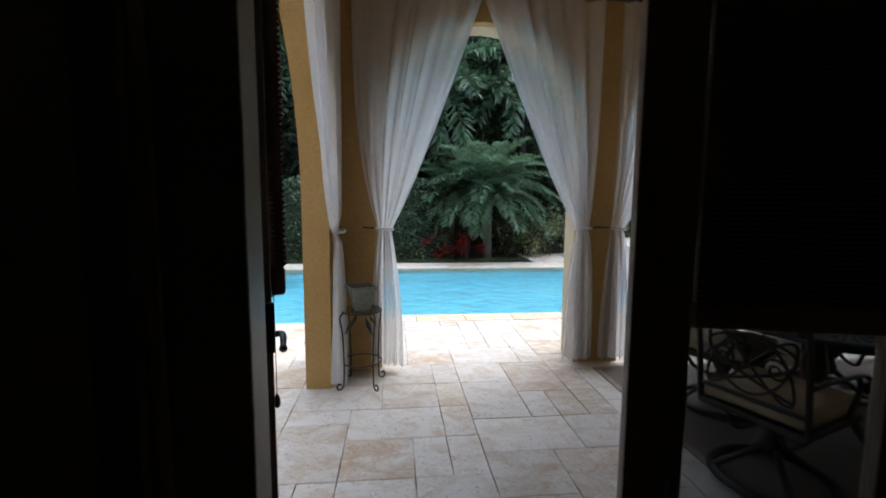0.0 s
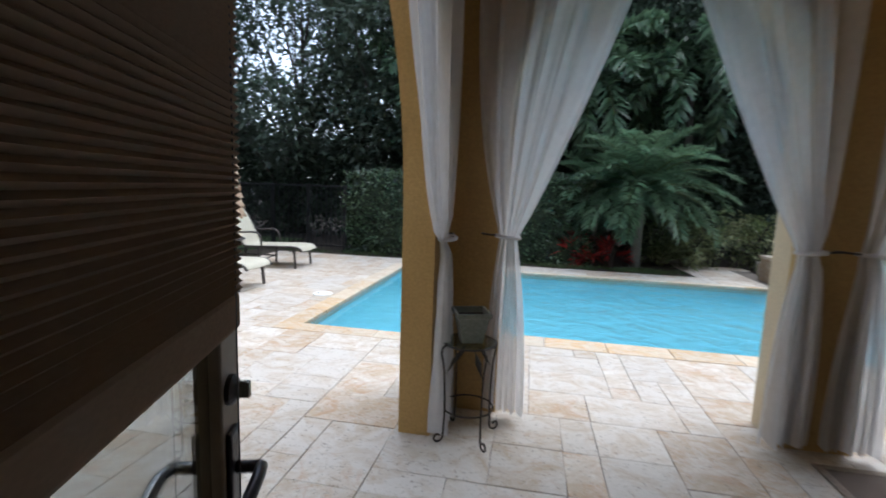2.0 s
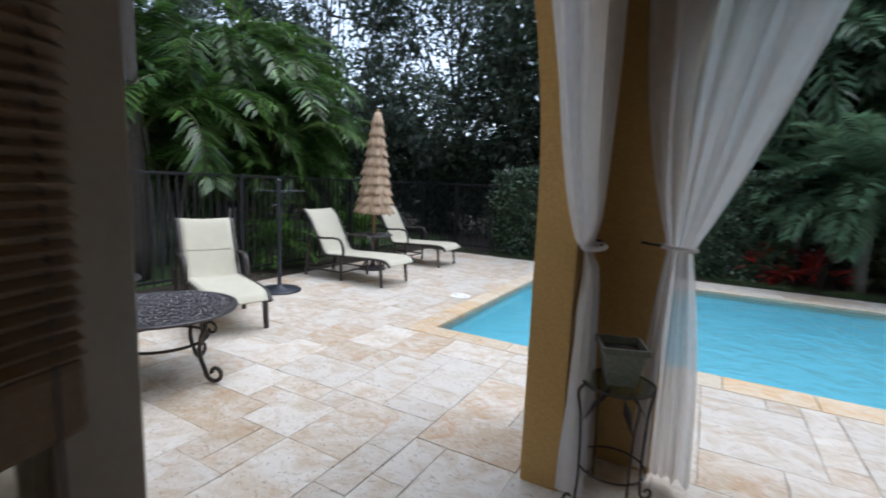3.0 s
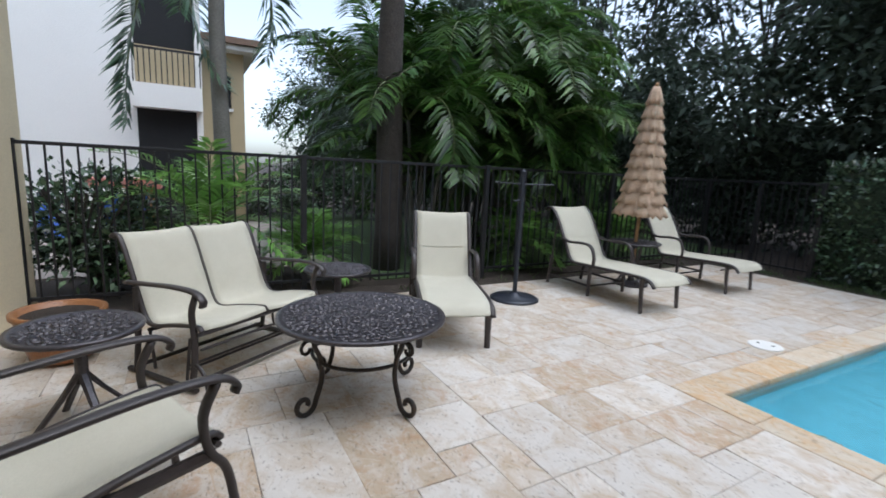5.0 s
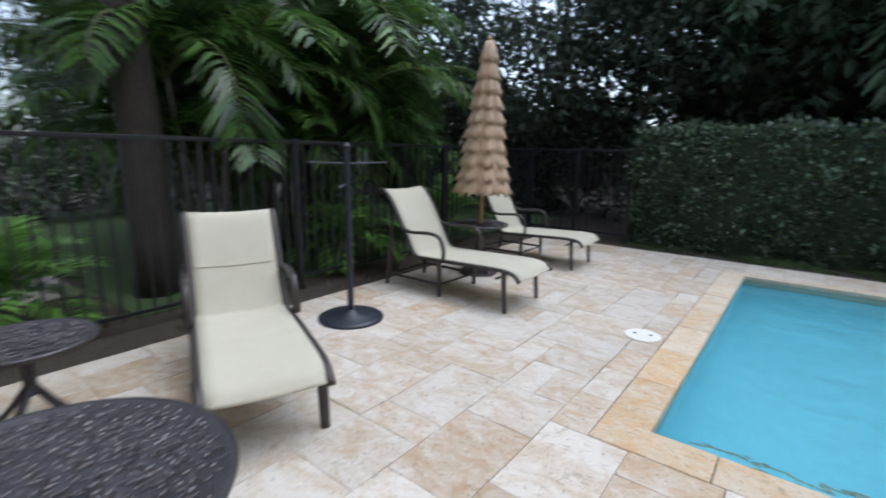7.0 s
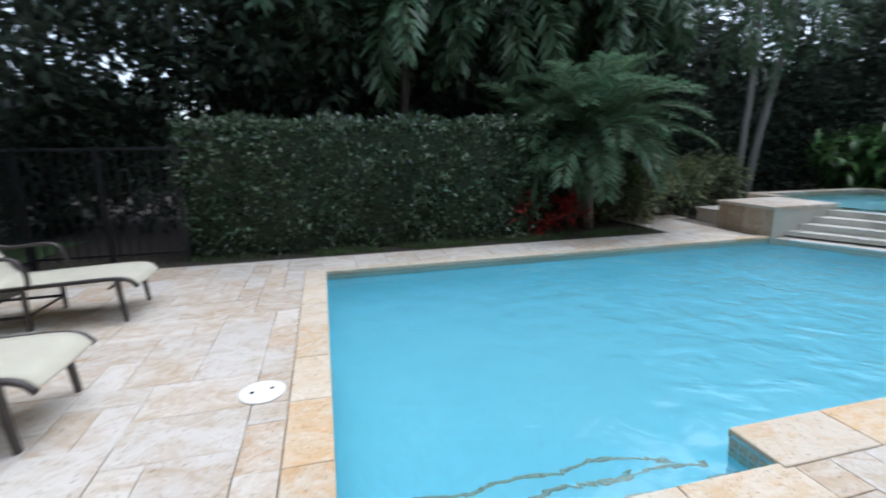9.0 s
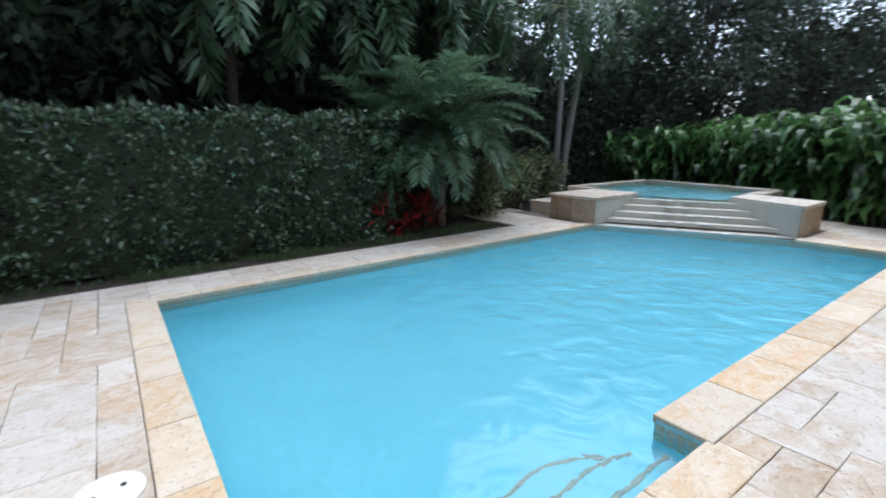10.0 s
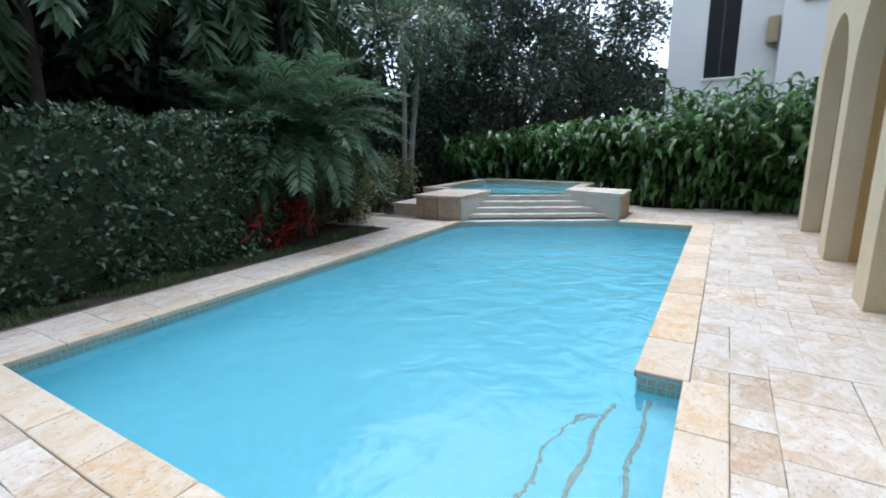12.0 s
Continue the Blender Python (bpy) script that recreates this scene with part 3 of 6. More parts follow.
DEEP = -1.2
plan = [(POOL_X0, BAY_Y0), (BAY_X1, BAY_Y0), (BAY_X1, POOL_Y0), (POOL_X1, POOL_Y0), (POOL_X1, 7.1), (5.36, POOL_Y1), (POOL_X0, POOL_Y1)]
for (x0, y0), (x1, y1) in zip(plan, plan[1:] + plan[:1]):
    face(pool, (x0, y0, -0.02), (x0, y0, DEEP), (x1, y1, DEEP), (x1, y1, -0.02))
bmesh.ops.recalc_face_normals(pool, faces=pool.faces[:])
bmesh.ops.reverse_faces(pool, faces=pool.faces[:])
basin = tagged(part("pool_basin", pool, M["plaster"]), "pale blue plastered swimming pool basin", "pool", kind="structure")
# the walls curve into the floor
hull = [Vector(p) for p in ((POOL_X0, BAY_Y0), (POOL_X1, BAY_Y0), (POOL_X1, 7.1), (5.36, POOL_Y1), (POOL_X0, POOL_Y1))]


def inset(poly, d):
    out = []
    for k, p in enumerate(poly):
        u, v = (p - poly[k - 1]).normalized(), (poly[(k + 1) % len(poly)] - p).normalized()
        n0, n1 = Vector((-u.y, u.x)), Vector((-v.y, v.x))
        out.append(p + (n0 + n1) * (d / (1 + n0.dot(n1))))
    return out


cove = bmesh.new()
rings = [[cove.verts.new((q.x, q.y, -0.2 - (-DEEP - 0.2) * math.sin(a))) for q in inset(hull, 0.004 + 1.1 * (1 - math.cos(a)))] for a in (math.pi / 2 * k / 10 for k in range(11))]
for r, s in zip(rings, rings[1:]):
    for k in range(len(hull)):
        cove.faces.new((r[k], r[(k + 1) % len(hull)], s[(k + 1) % len(hull)], s[k]))
cove.faces.new(rings[-1])
part("pool_floor", cove, M["plaster"], basin, smooth=True)
# a band of mosaic at the waterline
band = bmesh.new()
for (x0, y0), (x1, y1) in zip(plan, plan[1:] + plan[:1]):
    d = Vector((x1 - x0, y1 - y0, 0)).normalized()
    n = Vector((-d.y, d.x, 0)) * 0.008
    steps = max(1, int(math.hypot(x1 - x0, y1 - y0) / 0.05))
    for k in range(steps):
        p, q = Vector((x0, y0, 0)).lerp((x1, y1, 0), k / steps), Vector((x0, y0, 0)).lerp((x1, y1, 0), (k + 0.88) / steps)
        for z0, z1 in ((-0.075, -0.032), (-0.125, -0.081), (-0.17, -0.131)):
            face(band, p + n + Vector((0, 0, z0)), q + n + Vector((0, 0, z0)), q + n + Vector((0, 0, z1)), p + n + Vector((0, 0, z1)))
tagged(part("waterline_tiles", band, M["waterline"], basin, "small green-grey mosaic waterline tiles"), kind="stuff")
# entry steps curving round the bay, each with a mosaic nosing
for k, (reach, z) in enumerate(((0.22, -0.27), (0.47, -0.45), (0.72, -0.63))):
    line = []
    for s in range(0, 21):
        t = s / 20
        x = POOL_X0 + 0.001 + (BAY_X1 - POOL_X0 - 0.003) * t
        bend = max(0.0, (t - 0.72) / 0.28)
        end = (0.22, 0.42, 0.50)[k]
        y = BAY_Y0 + reach + (end - reach) * (1 - math.sqrt(max(0.0, 1 - bend ** 2))) + 0.018 * math.sin(t * 21 + 2 * k) * (1 - bend)
        line.append((x, y))
    outline = [(POOL_X0 + 0.001, BAY_Y0 + 0.001)] + [(BAY_X1 - 0.001, BAY_Y0 + 0.001)] + line[::-1]
    part("pool_step", prism(outline, DEEP + 0.01, z), M["plaster"], basin)
    part("step_nosing", bar([(x, y - 0.025, z + 0.002) for x, y in line], 0.014, 6, 0.25), M["mosaic"], basin, "wavy line of mosaic tiles")
surface = bmesh.new()
face(surface, *[(x, y, WATER_Z) for x, y in plan])
water = part("water", surface, M["water"])
tagged(water, "clear turquoise pool water with small ripples", "water", kind="structure")

# ---- spa ----
SPA_Z = 0.46
spa = thing("spa", pose(0, 0, 0), "raised stone-clad spa spilling down plaster steps into the pool", "spa")
A0, A1, B0, B1 = Vector((5.36, 9.68)), Vector((6.62, 7.12)), Vector((6.55, 9.72)), Vector((7.08, 8.25))
for k in range(5):
    p0, q0 = A0.lerp(B0, k / 4.6), A1.lerp(B1, k / 4.6)
    out = [tuple(p0), tuple(q0), (7.10, 8.26), (6.57, 9.735)]
    part("spill_step", prism(out, -0.3 if k == 0 else 0.01, -0.02 + k * 0.095), M["step_plaster"], spa)
part("cheek_wall", boxed((5.355, 9.70, -0.35), (6.60, 9.745, SPA_Z - 0.05)), M["step_plaster"], spa)
part("cheek_wall", prism([(6.64, 7.105), (6.67, 7.105), (7.12, 8.25), (7.09, 8.26)], -0.35, SPA_Z - 0.05), M["step_plaster"], spa)


def clad(outline, z0, z1, name):
    return part(name, prism(outline, z0, z1), M["step_plaster"], spa)


clad([(5.37, 9.746), (6.6, 9.746), (6.6, 10.7), (5.37, 10.7)], -0.03, SPA_Z - 0.05, "pier_core")
clad([(6.68, 7.12), (7.5, 7.12), (7.8, 8.25), (7.125, 8.25)], -0.03, SPA_Z - 0.05, "pier_core")
for y0, y1 in ((9.70, 10.20), (10.206, 10.705)):
    part("cladding_slab", boxed((5.34, y0, -0.01), (5.368, y1, SPA_Z - 0.052), 0.003), M["cladding"], spa)
for x0, x1 in ((6.64, 7.07), (7.076, 7.51)):
    part("cladding_slab", boxed((x0, 7.09, -0.01), (x1, 7.118, SPA_Z - 0.052), 0.003), M["cladding"], spa)
for x0, x1 in ((5.32, 5.95), (5.955, 6.62)):
    part("cap_slab", boxed((x0, 9.68, SPA_Z - 0.05), (x1, 10.73, SPA_Z), 0.008), M["paver"], spa)
part("cap_slab", prism([(6.615, 7.07), (7.53, 7.07), (7.85, 8.28), (7.11, 8.28)], SPA_Z - 0.05, SPA_Z), M["paver"], spa)
rim = [((6.75, 10.74), (6.75, 11.35)), ((6.75, 11.35), (9.45, 11.2)), ((9.45, 11.2), (8.85, 8.2)), ((8.85, 8.2), (7.86, 8.2))]
for (x0, y0), (x1, y1) in rim:
    d = Vector((x1 - x0, y1 - y0, 0))
    length, u = d.length, d.normalized()
    n = Vector((u.y, -u.x, 0))
    pieces = max(1, round(length / 0.6))
    for k in range(pieces):
        p, q = Vector((x0, y0, 0)) + u * (length * k / pieces + 0.003), Vector((x0, y0, 0)) + u * (length * (k + 1) / pieces - 0.003)
        o = [p - n * 0.13, q - n * 0.13, q + n * 0.13, p + n * 0.13]
        part("rim_slab", prism([(v.x, v.y) for v in o], SPA_Z - 0.045, SPA_Z + 0.002), M["paver"], spa)
    o = [Vector((x0, y0, 0)) - n * 0.11, Vector((x1, y1, 0)) - n * 0.11, Vector((x1, y1, 0)) + n * 0.11, Vector((x0, y0, 0)) + n * 0.11]
    part("rim_wall", prism([(v.x, v.y) for v in o], -0.03, SPA_Z - 0.047), M["coping"], spa)
part("spa_floor", prism([(6.59, 9.74), (6.8, 11.25), (9.3, 11.1), (8.75, 8.3), (7.12, 8.28)], -0.03, 0.05), M["plaster"], spa)
spa_top = bmesh.new()
face(spa_top, (6.555, 9.72, SPA_Z - 0.06), (7.085, 8.26, SPA_Z - 0.06), (8.8, 8.3, SPA_Z - 0.06), (9.33, 11.1, SPA_Z - 0.06), (6.85, 11.25, SPA_Z - 0.06))
part("spa_water", spa_top, M["spa_water"], spa, "bubbling clear spa water")
# splashes of the water that runs over the steps
rng = random.Random(4)
for k in range(26):
    t, lev = rng.gauss(0.5, 0.16), rng.randint(0, 4)
    p = A0.lerp(B0, lev / 4.6).lerp(A1.lerp(B1, lev / 4.6), min(0.95, max(0.05, t)))
    z = -0.02 + lev * 0.095
    blob = bmesh.new()
    bmesh.ops.create_icosphere(blob, subdivisions=1, radius=1, matrix=Matrix.Translation((p.x - 0.02, p.y - 0.01, z)) @ Matrix.Diagonal((rng.uniform(0.02, 0.05), rng.uniform(0.03, 0.09), rng.uniform(0.006, 0.014), 1)))
    part("spill_foam", blob, M["foam"], spa, "white splash of running water", True)
side_step = thing("stone_step", pose(0, 0, 0), "low travertine-clad step beside the spa", "step")
part("step_body", boxed((5.65, 10.76, -0.03), (6.6, 11.5, 0.2), 0.004), M["coping"], side_step)
part("step_slab", boxed((5.63, 10.745, 0.2), (6.6, 11.52, 0.235), 0.008), M["paver"], side_step)

# ---- skimmer lid ----
lid = thing("skimmer_lid", pose(-1.66, 6.94, 0.003), "round white plastic skimmer lid set in the paving", "lid")
part("disc", lathe([(0.135, 0.0), (0.135, 0.006), (0.125, 0.011), (0.0005, 0.013)], 32), M["white_plastic"], lid)
for a in (-1, 1):
    part("finger_hole", lathe([(0.012, 0.0), (0.012, 0.003), (0.0005, 0.0032)], 12), M["dark_void"], lid).location = (0.055 * a, 0.015 * a, 0.0125)


# ---- fence ----
FX, FY, FH = -4.8, 10.95, 1.46
fence = thing("fence", pose(0, 0, 0), "black metal picket fence round the pool deck", "fence")
picket_me = None


def fence_run(p, q, posts):
    global picket_me
    p, q = Vector(p), Vector(q)
    d = q - p
    u = d.normalized()
    ang = math.degrees(math.atan2(u.y, u.x))
    for z in (0.09, FH - 0.17, FH - 0.02):
        if z > 1.4 or z < 0.2:
            part("rail", boxed((0, -0.014, z), (d.length, 0.014, z + 0.032), 0.003, pose(p.x, p.y, 0, 0, 0, ang)), M["black_metal"], fence)
    n = int(d.length / 0.112)
    for k in range(n + 1):
        x = p + u * (d.length * k / n)
        if picket_me is None:
            picket_me = part("picket", boxed((-0.008, -0.008, 0.05), (0.008, 0.008, FH - 0.015)), M["black_metal"], fence)
            picket_me.location = (x.x, x.y, 0)
        else:
            o = part("picket", picket_me.data, M["black_metal"], fence)
            o.location = (x.x, x.y, 0)
            o.rotation_euler = (0, 0, radians(ang))
    for t in posts:
        x = p + d * t
        b = boxed((-0.03, -0.03, -0.03), (0.03, 0.03, FH + 0.01), 0.003)
        box(b, (-0.035, -0.035, FH + 0.01), (0.035, 0.035, FH + 0.025), 0.004)
        part("post", b, M["black_metal"], fence).location = (x.x, x.y, 0)


fence_run((FX, 1.26, 0), (FX, FY, 0), (0.0, 0.245, 0.49, 0.735, 1.0))
fence_run((FX + 0.04, FY, 0), (-3.02, FY, 0), (0.48, 0.99))


# ---- plants ----
class Leaves:
    """Gathers leaf blades, each a bent diamond, into one mesh."""

    def __init__(self):
        self.v, self.count = [], 0

    def add(self, P, D, N, L, W, droop=0.15, mid=0.4):
        P, D, N = (np.atleast_2d(np.asarray(a, float)) for a in (P, D, N))
        n = max(len(P), len(D))
        P, D, N = np.broadcast_to(P, (n, 3)), np.broadcast_to(D, (n, 3)), np.broadcast_to(N, (n, 3))
        D = D / np.linalg.norm(D, axis=1, keepdims=True)
        S = np.cross(D, N)
        S = S / (np.linalg.norm(S, axis=1, keepdims=True) + 1e-9)
        L, W = np.broadcast_to(L, n)[:, None], np.broadcast_to(W, n)[:, None]
        down = np.array([0, 0, -1.0])
        m = P + D * L * mid
        tip = P + D * L + down * L * droop
        self.v.append(np.stack([P, m + S * W / 2, tip, m - S * W / 2], 1).reshape(-1, 3))
        self.count += n

    def mesh(self, name):
        v = np.concatenate(self.v)
        me = bpy.data.meshes.new(name)
        n = len(v) // 4
        me.vertices.add(len(v))
        me.vertices.foreach_set("co", v.astype(np.float32).ravel())
        me.loops.add(4 * n)
        me.loops.foreach_set("vertex_index", np.arange(4 * n, dtype=np.int32))
        me.polygons.add(n)
        me.polygons.foreach_set("loop_start", np.arange(0, 4 * n, 4, dtype=np.int32))
        me.update(calc_edges=True)
        return me


class Blades(Leaves):
    """Long strap leaves, each a strip of three bent panes that arches over."""

    def add(self, P, heading, pitch, bend, L, W):
        n = len(P)
        h = np.stack([np.cos(heading), np.sin(heading), 0 * heading], 1)
        s = np.stack([-np.sin(heading), np.cos(heading), 0 * heading], 1)
        up = np.array([0, 0, 1.0])
        c, rows = np.array(P, float), []
        for k, w in enumerate((0.18, 0.95, 0.8, 0.04)):
            rows += [c + s * (W * w / 2)[:, None], c - s * (W * w / 2)[:, None]]
            a = pitch - bend * k / 2
            c = c + (h * np.cos(a)[:, None] + up * np.sin(a)[:, None]) * (L / 3)[:, None]
        self.v.append(np.stack(rows, 1).reshape(-1, 3))
        self.count += n

    def mesh(self, name):
        v = np.concatenate(self.v)
        n = len(v) // 8
        f = (np.arange(n)[:, None, None] * 8 + np.array([[0, 1, 3, 2], [2, 3, 5, 4], [4, 5, 7, 6]])).astype(np.int32).ravel()
        me = bpy.data.meshes.new(name)
        me.vertices.add(len(v))
        me.vertices.foreach_set("co", v.astype(np.float32).ravel())
        me.loops.add(len(f))
        me.loops.foreach_set("vertex_index", f)
        me.polygons.add(len(f) // 4)
        me.polygons.foreach_set("loop_start", np.arange(0, len(f), 4, dtype=np.int32))
        me.update(calc_edges=True)
        return me


def unit(v):
    return v / (np.linalg.norm(v, axis=-1, keepdims=True) + 1e-9)


def frond(lv, stem, base, heading, rise, length, leaflets, leaf_len, leaf_w, sag, rg, plume=0.0, vee=0.5):
    """One feather frond: a stem arching under its weight, leaflets in two ranks (or all round for a plume)."""
    t = np.linspace(0, 1, 12)
    h = np.array([math.cos(heading), math.sin(heading), 0])
    up = np.array([0, 0, 1.0])
    pitch = rise - sag * t ** 1.3
    step = length / 11
    pts = np.zeros((12, 3))
    pts[0] = base
    for k in range(1, 12):
        pts[k] = pts[k - 1] + step * (h * math.cos(pitch[k - 1]) + up * math.sin(pitch[k - 1]))
    if stem is not None:
        tube(stem, [tuple(p) for p in pts], [max(0.004, 0.017 * length / 2 * (1 - 0.85 * x)) for x in t], 4, 1.0, False)
    s = np.repeat(np.linspace(0.12, 1.0, leaflets), 2)
    side = np.tile([1.0, -1.0], leaflets)
    P = np.stack([np.interp(s, t, pts[:, k]) for k in range(3)], 1)
    T = unit(np.stack([np.interp(s, t, np.gradient(pts[:, k])) for k in range(3)], 1))
    across = np.cross(T, up)
    across = unit(across)
    nrm = np.cross(across, T)
    roll = (rg.uniform(-1.4, 1.4, len(s)) if plume else np.zeros(len(s))) * plume
    lift = vee + roll + rg.normal(0, 0.1, len(s))
    out = across * (side * np.cos(lift))[:, None] + nrm * np.sin(lift)[:, None]
    D = unit(out * 0.85 + T * rg.uniform(0.35, 0.75, len(s))[:, None])
    L = leaf_len * (np.sin(np.pi * (0.12 + 0.8 * s)) ** 0.6) * rg.uniform(0.85, 1.1, len(s))
    lv.add(P, D, nrm + across * 0.3 * side[:, None], L, leaf_w, 0.28)
    return pts


def palm(name, m, label, trunk_h, trunk_r, fronds, length, leaflets, leaf_len, leaf_w, seed, material, rise=(0.2, 1.4), sag=1.5, plume=0.0, lean=0.0, group="", bark="palm_bark", crown_z=None):
    rg = np.random.default_rng(seed)
    p = thing(name, m, label, "palm tree", group)
    if trunk_h > 0:
        pts = [(lean * (k / 8) ** 1.5, 0.02 * math.sin(k), trunk_h * k / 8 - 0.05) for k in range(9)]
        part("trunk", bar(pts, [trunk_r * (1.25 - 0.35 * k / 8) for k in range(9)], 12), M[bark], p, smooth=True)
    lv, stem = Leaves(), bmesh.new()
    for k in range(fronds):
        a = 2.4 * k + rg.uniform(-0.25, 0.25)
        f = k / max(1, fronds - 1)
        r = rise[1] + (rise[0] - rise[1]) * f + rg.uniform(-0.1, 0.1)
        frond(lv, stem, (lean, 0, trunk_h * 0.98), a, r, length * rg.uniform(0.8, 1.08), leaflets, leaf_len, leaf_w, sag * rg.uniform(0.8, 1.2), rg, plume)
    part("crown", lv.mesh("crown"), material, p)
    part("stem_work", stem, M["frond_stem"], p)
    return p


def cane_palm(name, m, label, canes, spread, height, seed, material, length=1.9, leaflets=34, group=""):
    """A clump of thin canes, each with its own arching fronds."""
    rg = np.random.default_rng(seed)
    p = thing(name, m, label, "palm tree", group)
    lv, stem = Leaves(), bmesh.new()
    for c in range(canes):
        a, r = rg.uniform(0, 6.28), spread * math.sqrt(rg.uniform(0, 1))
        x, y, h = r * math.cos(a), r * math.sin(a), height * rg.uniform(0.35, 1.0)
        out = 0.22 * h
        top = (x + out * math.cos(a), y + out * math.sin(a), h)
        cane = bar(smooth_line([(x, y, -0.05), (x + 0.3 * out * math.cos(a), y + 0.3 * out * math.sin(a), h * 0.5), top], 4), 0.03, 6)
        part("cane", cane, M["palm_bark"], p, smooth=True)
        for k in range(7):
            frond(lv, stem, top, a + 0.9 * k * (1 if k % 2 else -1) + rg.uniform(-0.3, 0.3), rg.uniform(0.5, 1.35), length * rg.uniform(0.75, 1.1), leaflets, 0.52, 0.044, rg.uniform(1.7, 2.8), rg, 0.0, 0.15)
    part("crown", lv.mesh("crown"), material, p)
    part("stem_work", stem, M["frond_stem"], p)
    return p


def tree(name, m, label, height, crown_r, crown_z, clumps, per, leaf, seed, material, trunk_r=0.16, group="", flat=0.75):
    """A broadleaf tree: forked limbs that end in many small clumps of leaves, with gaps between."""
    rg = np.random.default_rng(seed)
    p = thing(name, m, label, "tree", group)
    wood = bmesh.new()
    base = smooth_line([(0, 0, -0.1), (rg.uniform(-.2, .2), rg.uniform(-.2, .2), crown_z * 0.5), (rg.uniform(-.4, .4), rg.uniform(-.4, .4), crown_z), (rg.uniform(-.5, .5), rg.uniform(-.5, .5), height * 0.85)], 5)
    tube(wood, base, [trunk_r * (1.2 - 1.05 * k / (len(base) - 1)) for k in range(len(base))], 9)
    part("trunk", wood, M["bark"], p, smooth=True)
    limbs = bmesh.new()
    cents = []
    for k in range(clumps):
        a = rg.uniform(0, 6.28)
        r = crown_r * rg.uniform(0.15, 1.0) ** 0.6
        z = rg.uniform(0, 1)
        prof = math.sin(math.pi * (0.15 + 0.75 * z)) ** 0.7
        c = np.array([r * prof * math.cos(a), r * prof * math.sin(a), crown_z + (height - crown_z) * z])
        cents.append(c)
    for c in cents[::3]:
        s = base[min(len(base) - 1, int(rg.uniform(0.3, 0.9) * len(base)))]
        mid = [(s.x + c[0]) / 2, (s.y + c[1]) / 2, (s.z + c[2]) / 2 - 0.2]
        tube(limbs, smooth_line([s, mid, tuple(c)], 3), [0.05, 0.045, 0.04, 0.03, 0.024, 0.018, 0.012], 5, 1.0, False)
    part("branch_work", limbs, M["bark"], p)
    lv = Leaves()
    for c in cents:
        n = int(per * rg.uniform(0.6, 1.3))
        off = rg.normal(0, 1, (n, 3)) * np.array([1, 1, flat]) * crown_r * 0.125
        D = unit(off + rg.normal(0, 0.8, (n, 3)) * crown_r * 0.15 + np.array([0, 0, -0.1]))
        lv.add(c + off, D, rg.normal(0, 1, (n, 3)) + np.array([0, 0, 1.2]), leaf * rg.uniform(0.7, 1.4, n), leaf * 0.46 * rg.uniform(0.7, 1.2, n), 0.1)
    part("crown", lv.mesh("crown"), material, p)
    return p


def shrub(name, m, label, size, count, leaf, seed, material, group="", width=0.5, category="shrub", stems=9, up=0.5, kind=""):
    """A leafy bush in a lumpy oval, with stems inside."""
    rg = np.random.default_rng(seed)
    p = thing(name, m, label, category, group, kind)
    sx, sy, sz = size
    wood = bmesh.new()
    for k in range(stems):
        a = rg.uniform(0, 6.28)
        tube(wood, smooth_line([(0.12 * sx * math.cos(a), 0.12 * sy * math.sin(a), -0.03), (0.4 * sx * math.cos(a), 0.4 * sy * math.sin(a), sz * 0.45), (0.7 * sx * math.cos(a + .4), 0.7 * sy * math.sin(a + .4), sz * 0.85)], 3), 0.012, 5, 1.0, False)
    part("stem_work", wood, M["bark"], p)
    lumps = unit(rg.normal(0, 1, (max(6, count // 60), 3))) * rg.uniform(0.45, 0.95, (max(6, count // 60), 1))
    c = lumps[rg.integers(0, len(lumps), count)] + rg.normal(0, 0.17, (count, 3))
    P = np.array([0, 0, sz * 0.55]) + c * np.array([sx, sy, sz * 0.5])
    P[:, 2] = np.maximum(P[:, 2], 0.03)
    D = unit(c + rg.normal(0, 0.5, (count, 3)) + np.array([0, 0, up]))
    lv = Leaves()
    lv.add(P, D, rg.normal(0, 0.6, (count, 3)) + np.array([0, 0, 1.0]), leaf * rg.uniform(0.7, 1.3, count), leaf * width * rg.uniform(0.8, 1.2, count), 0.2)
    part("foliage", lv.mesh("foliage"), material, p)
    return p


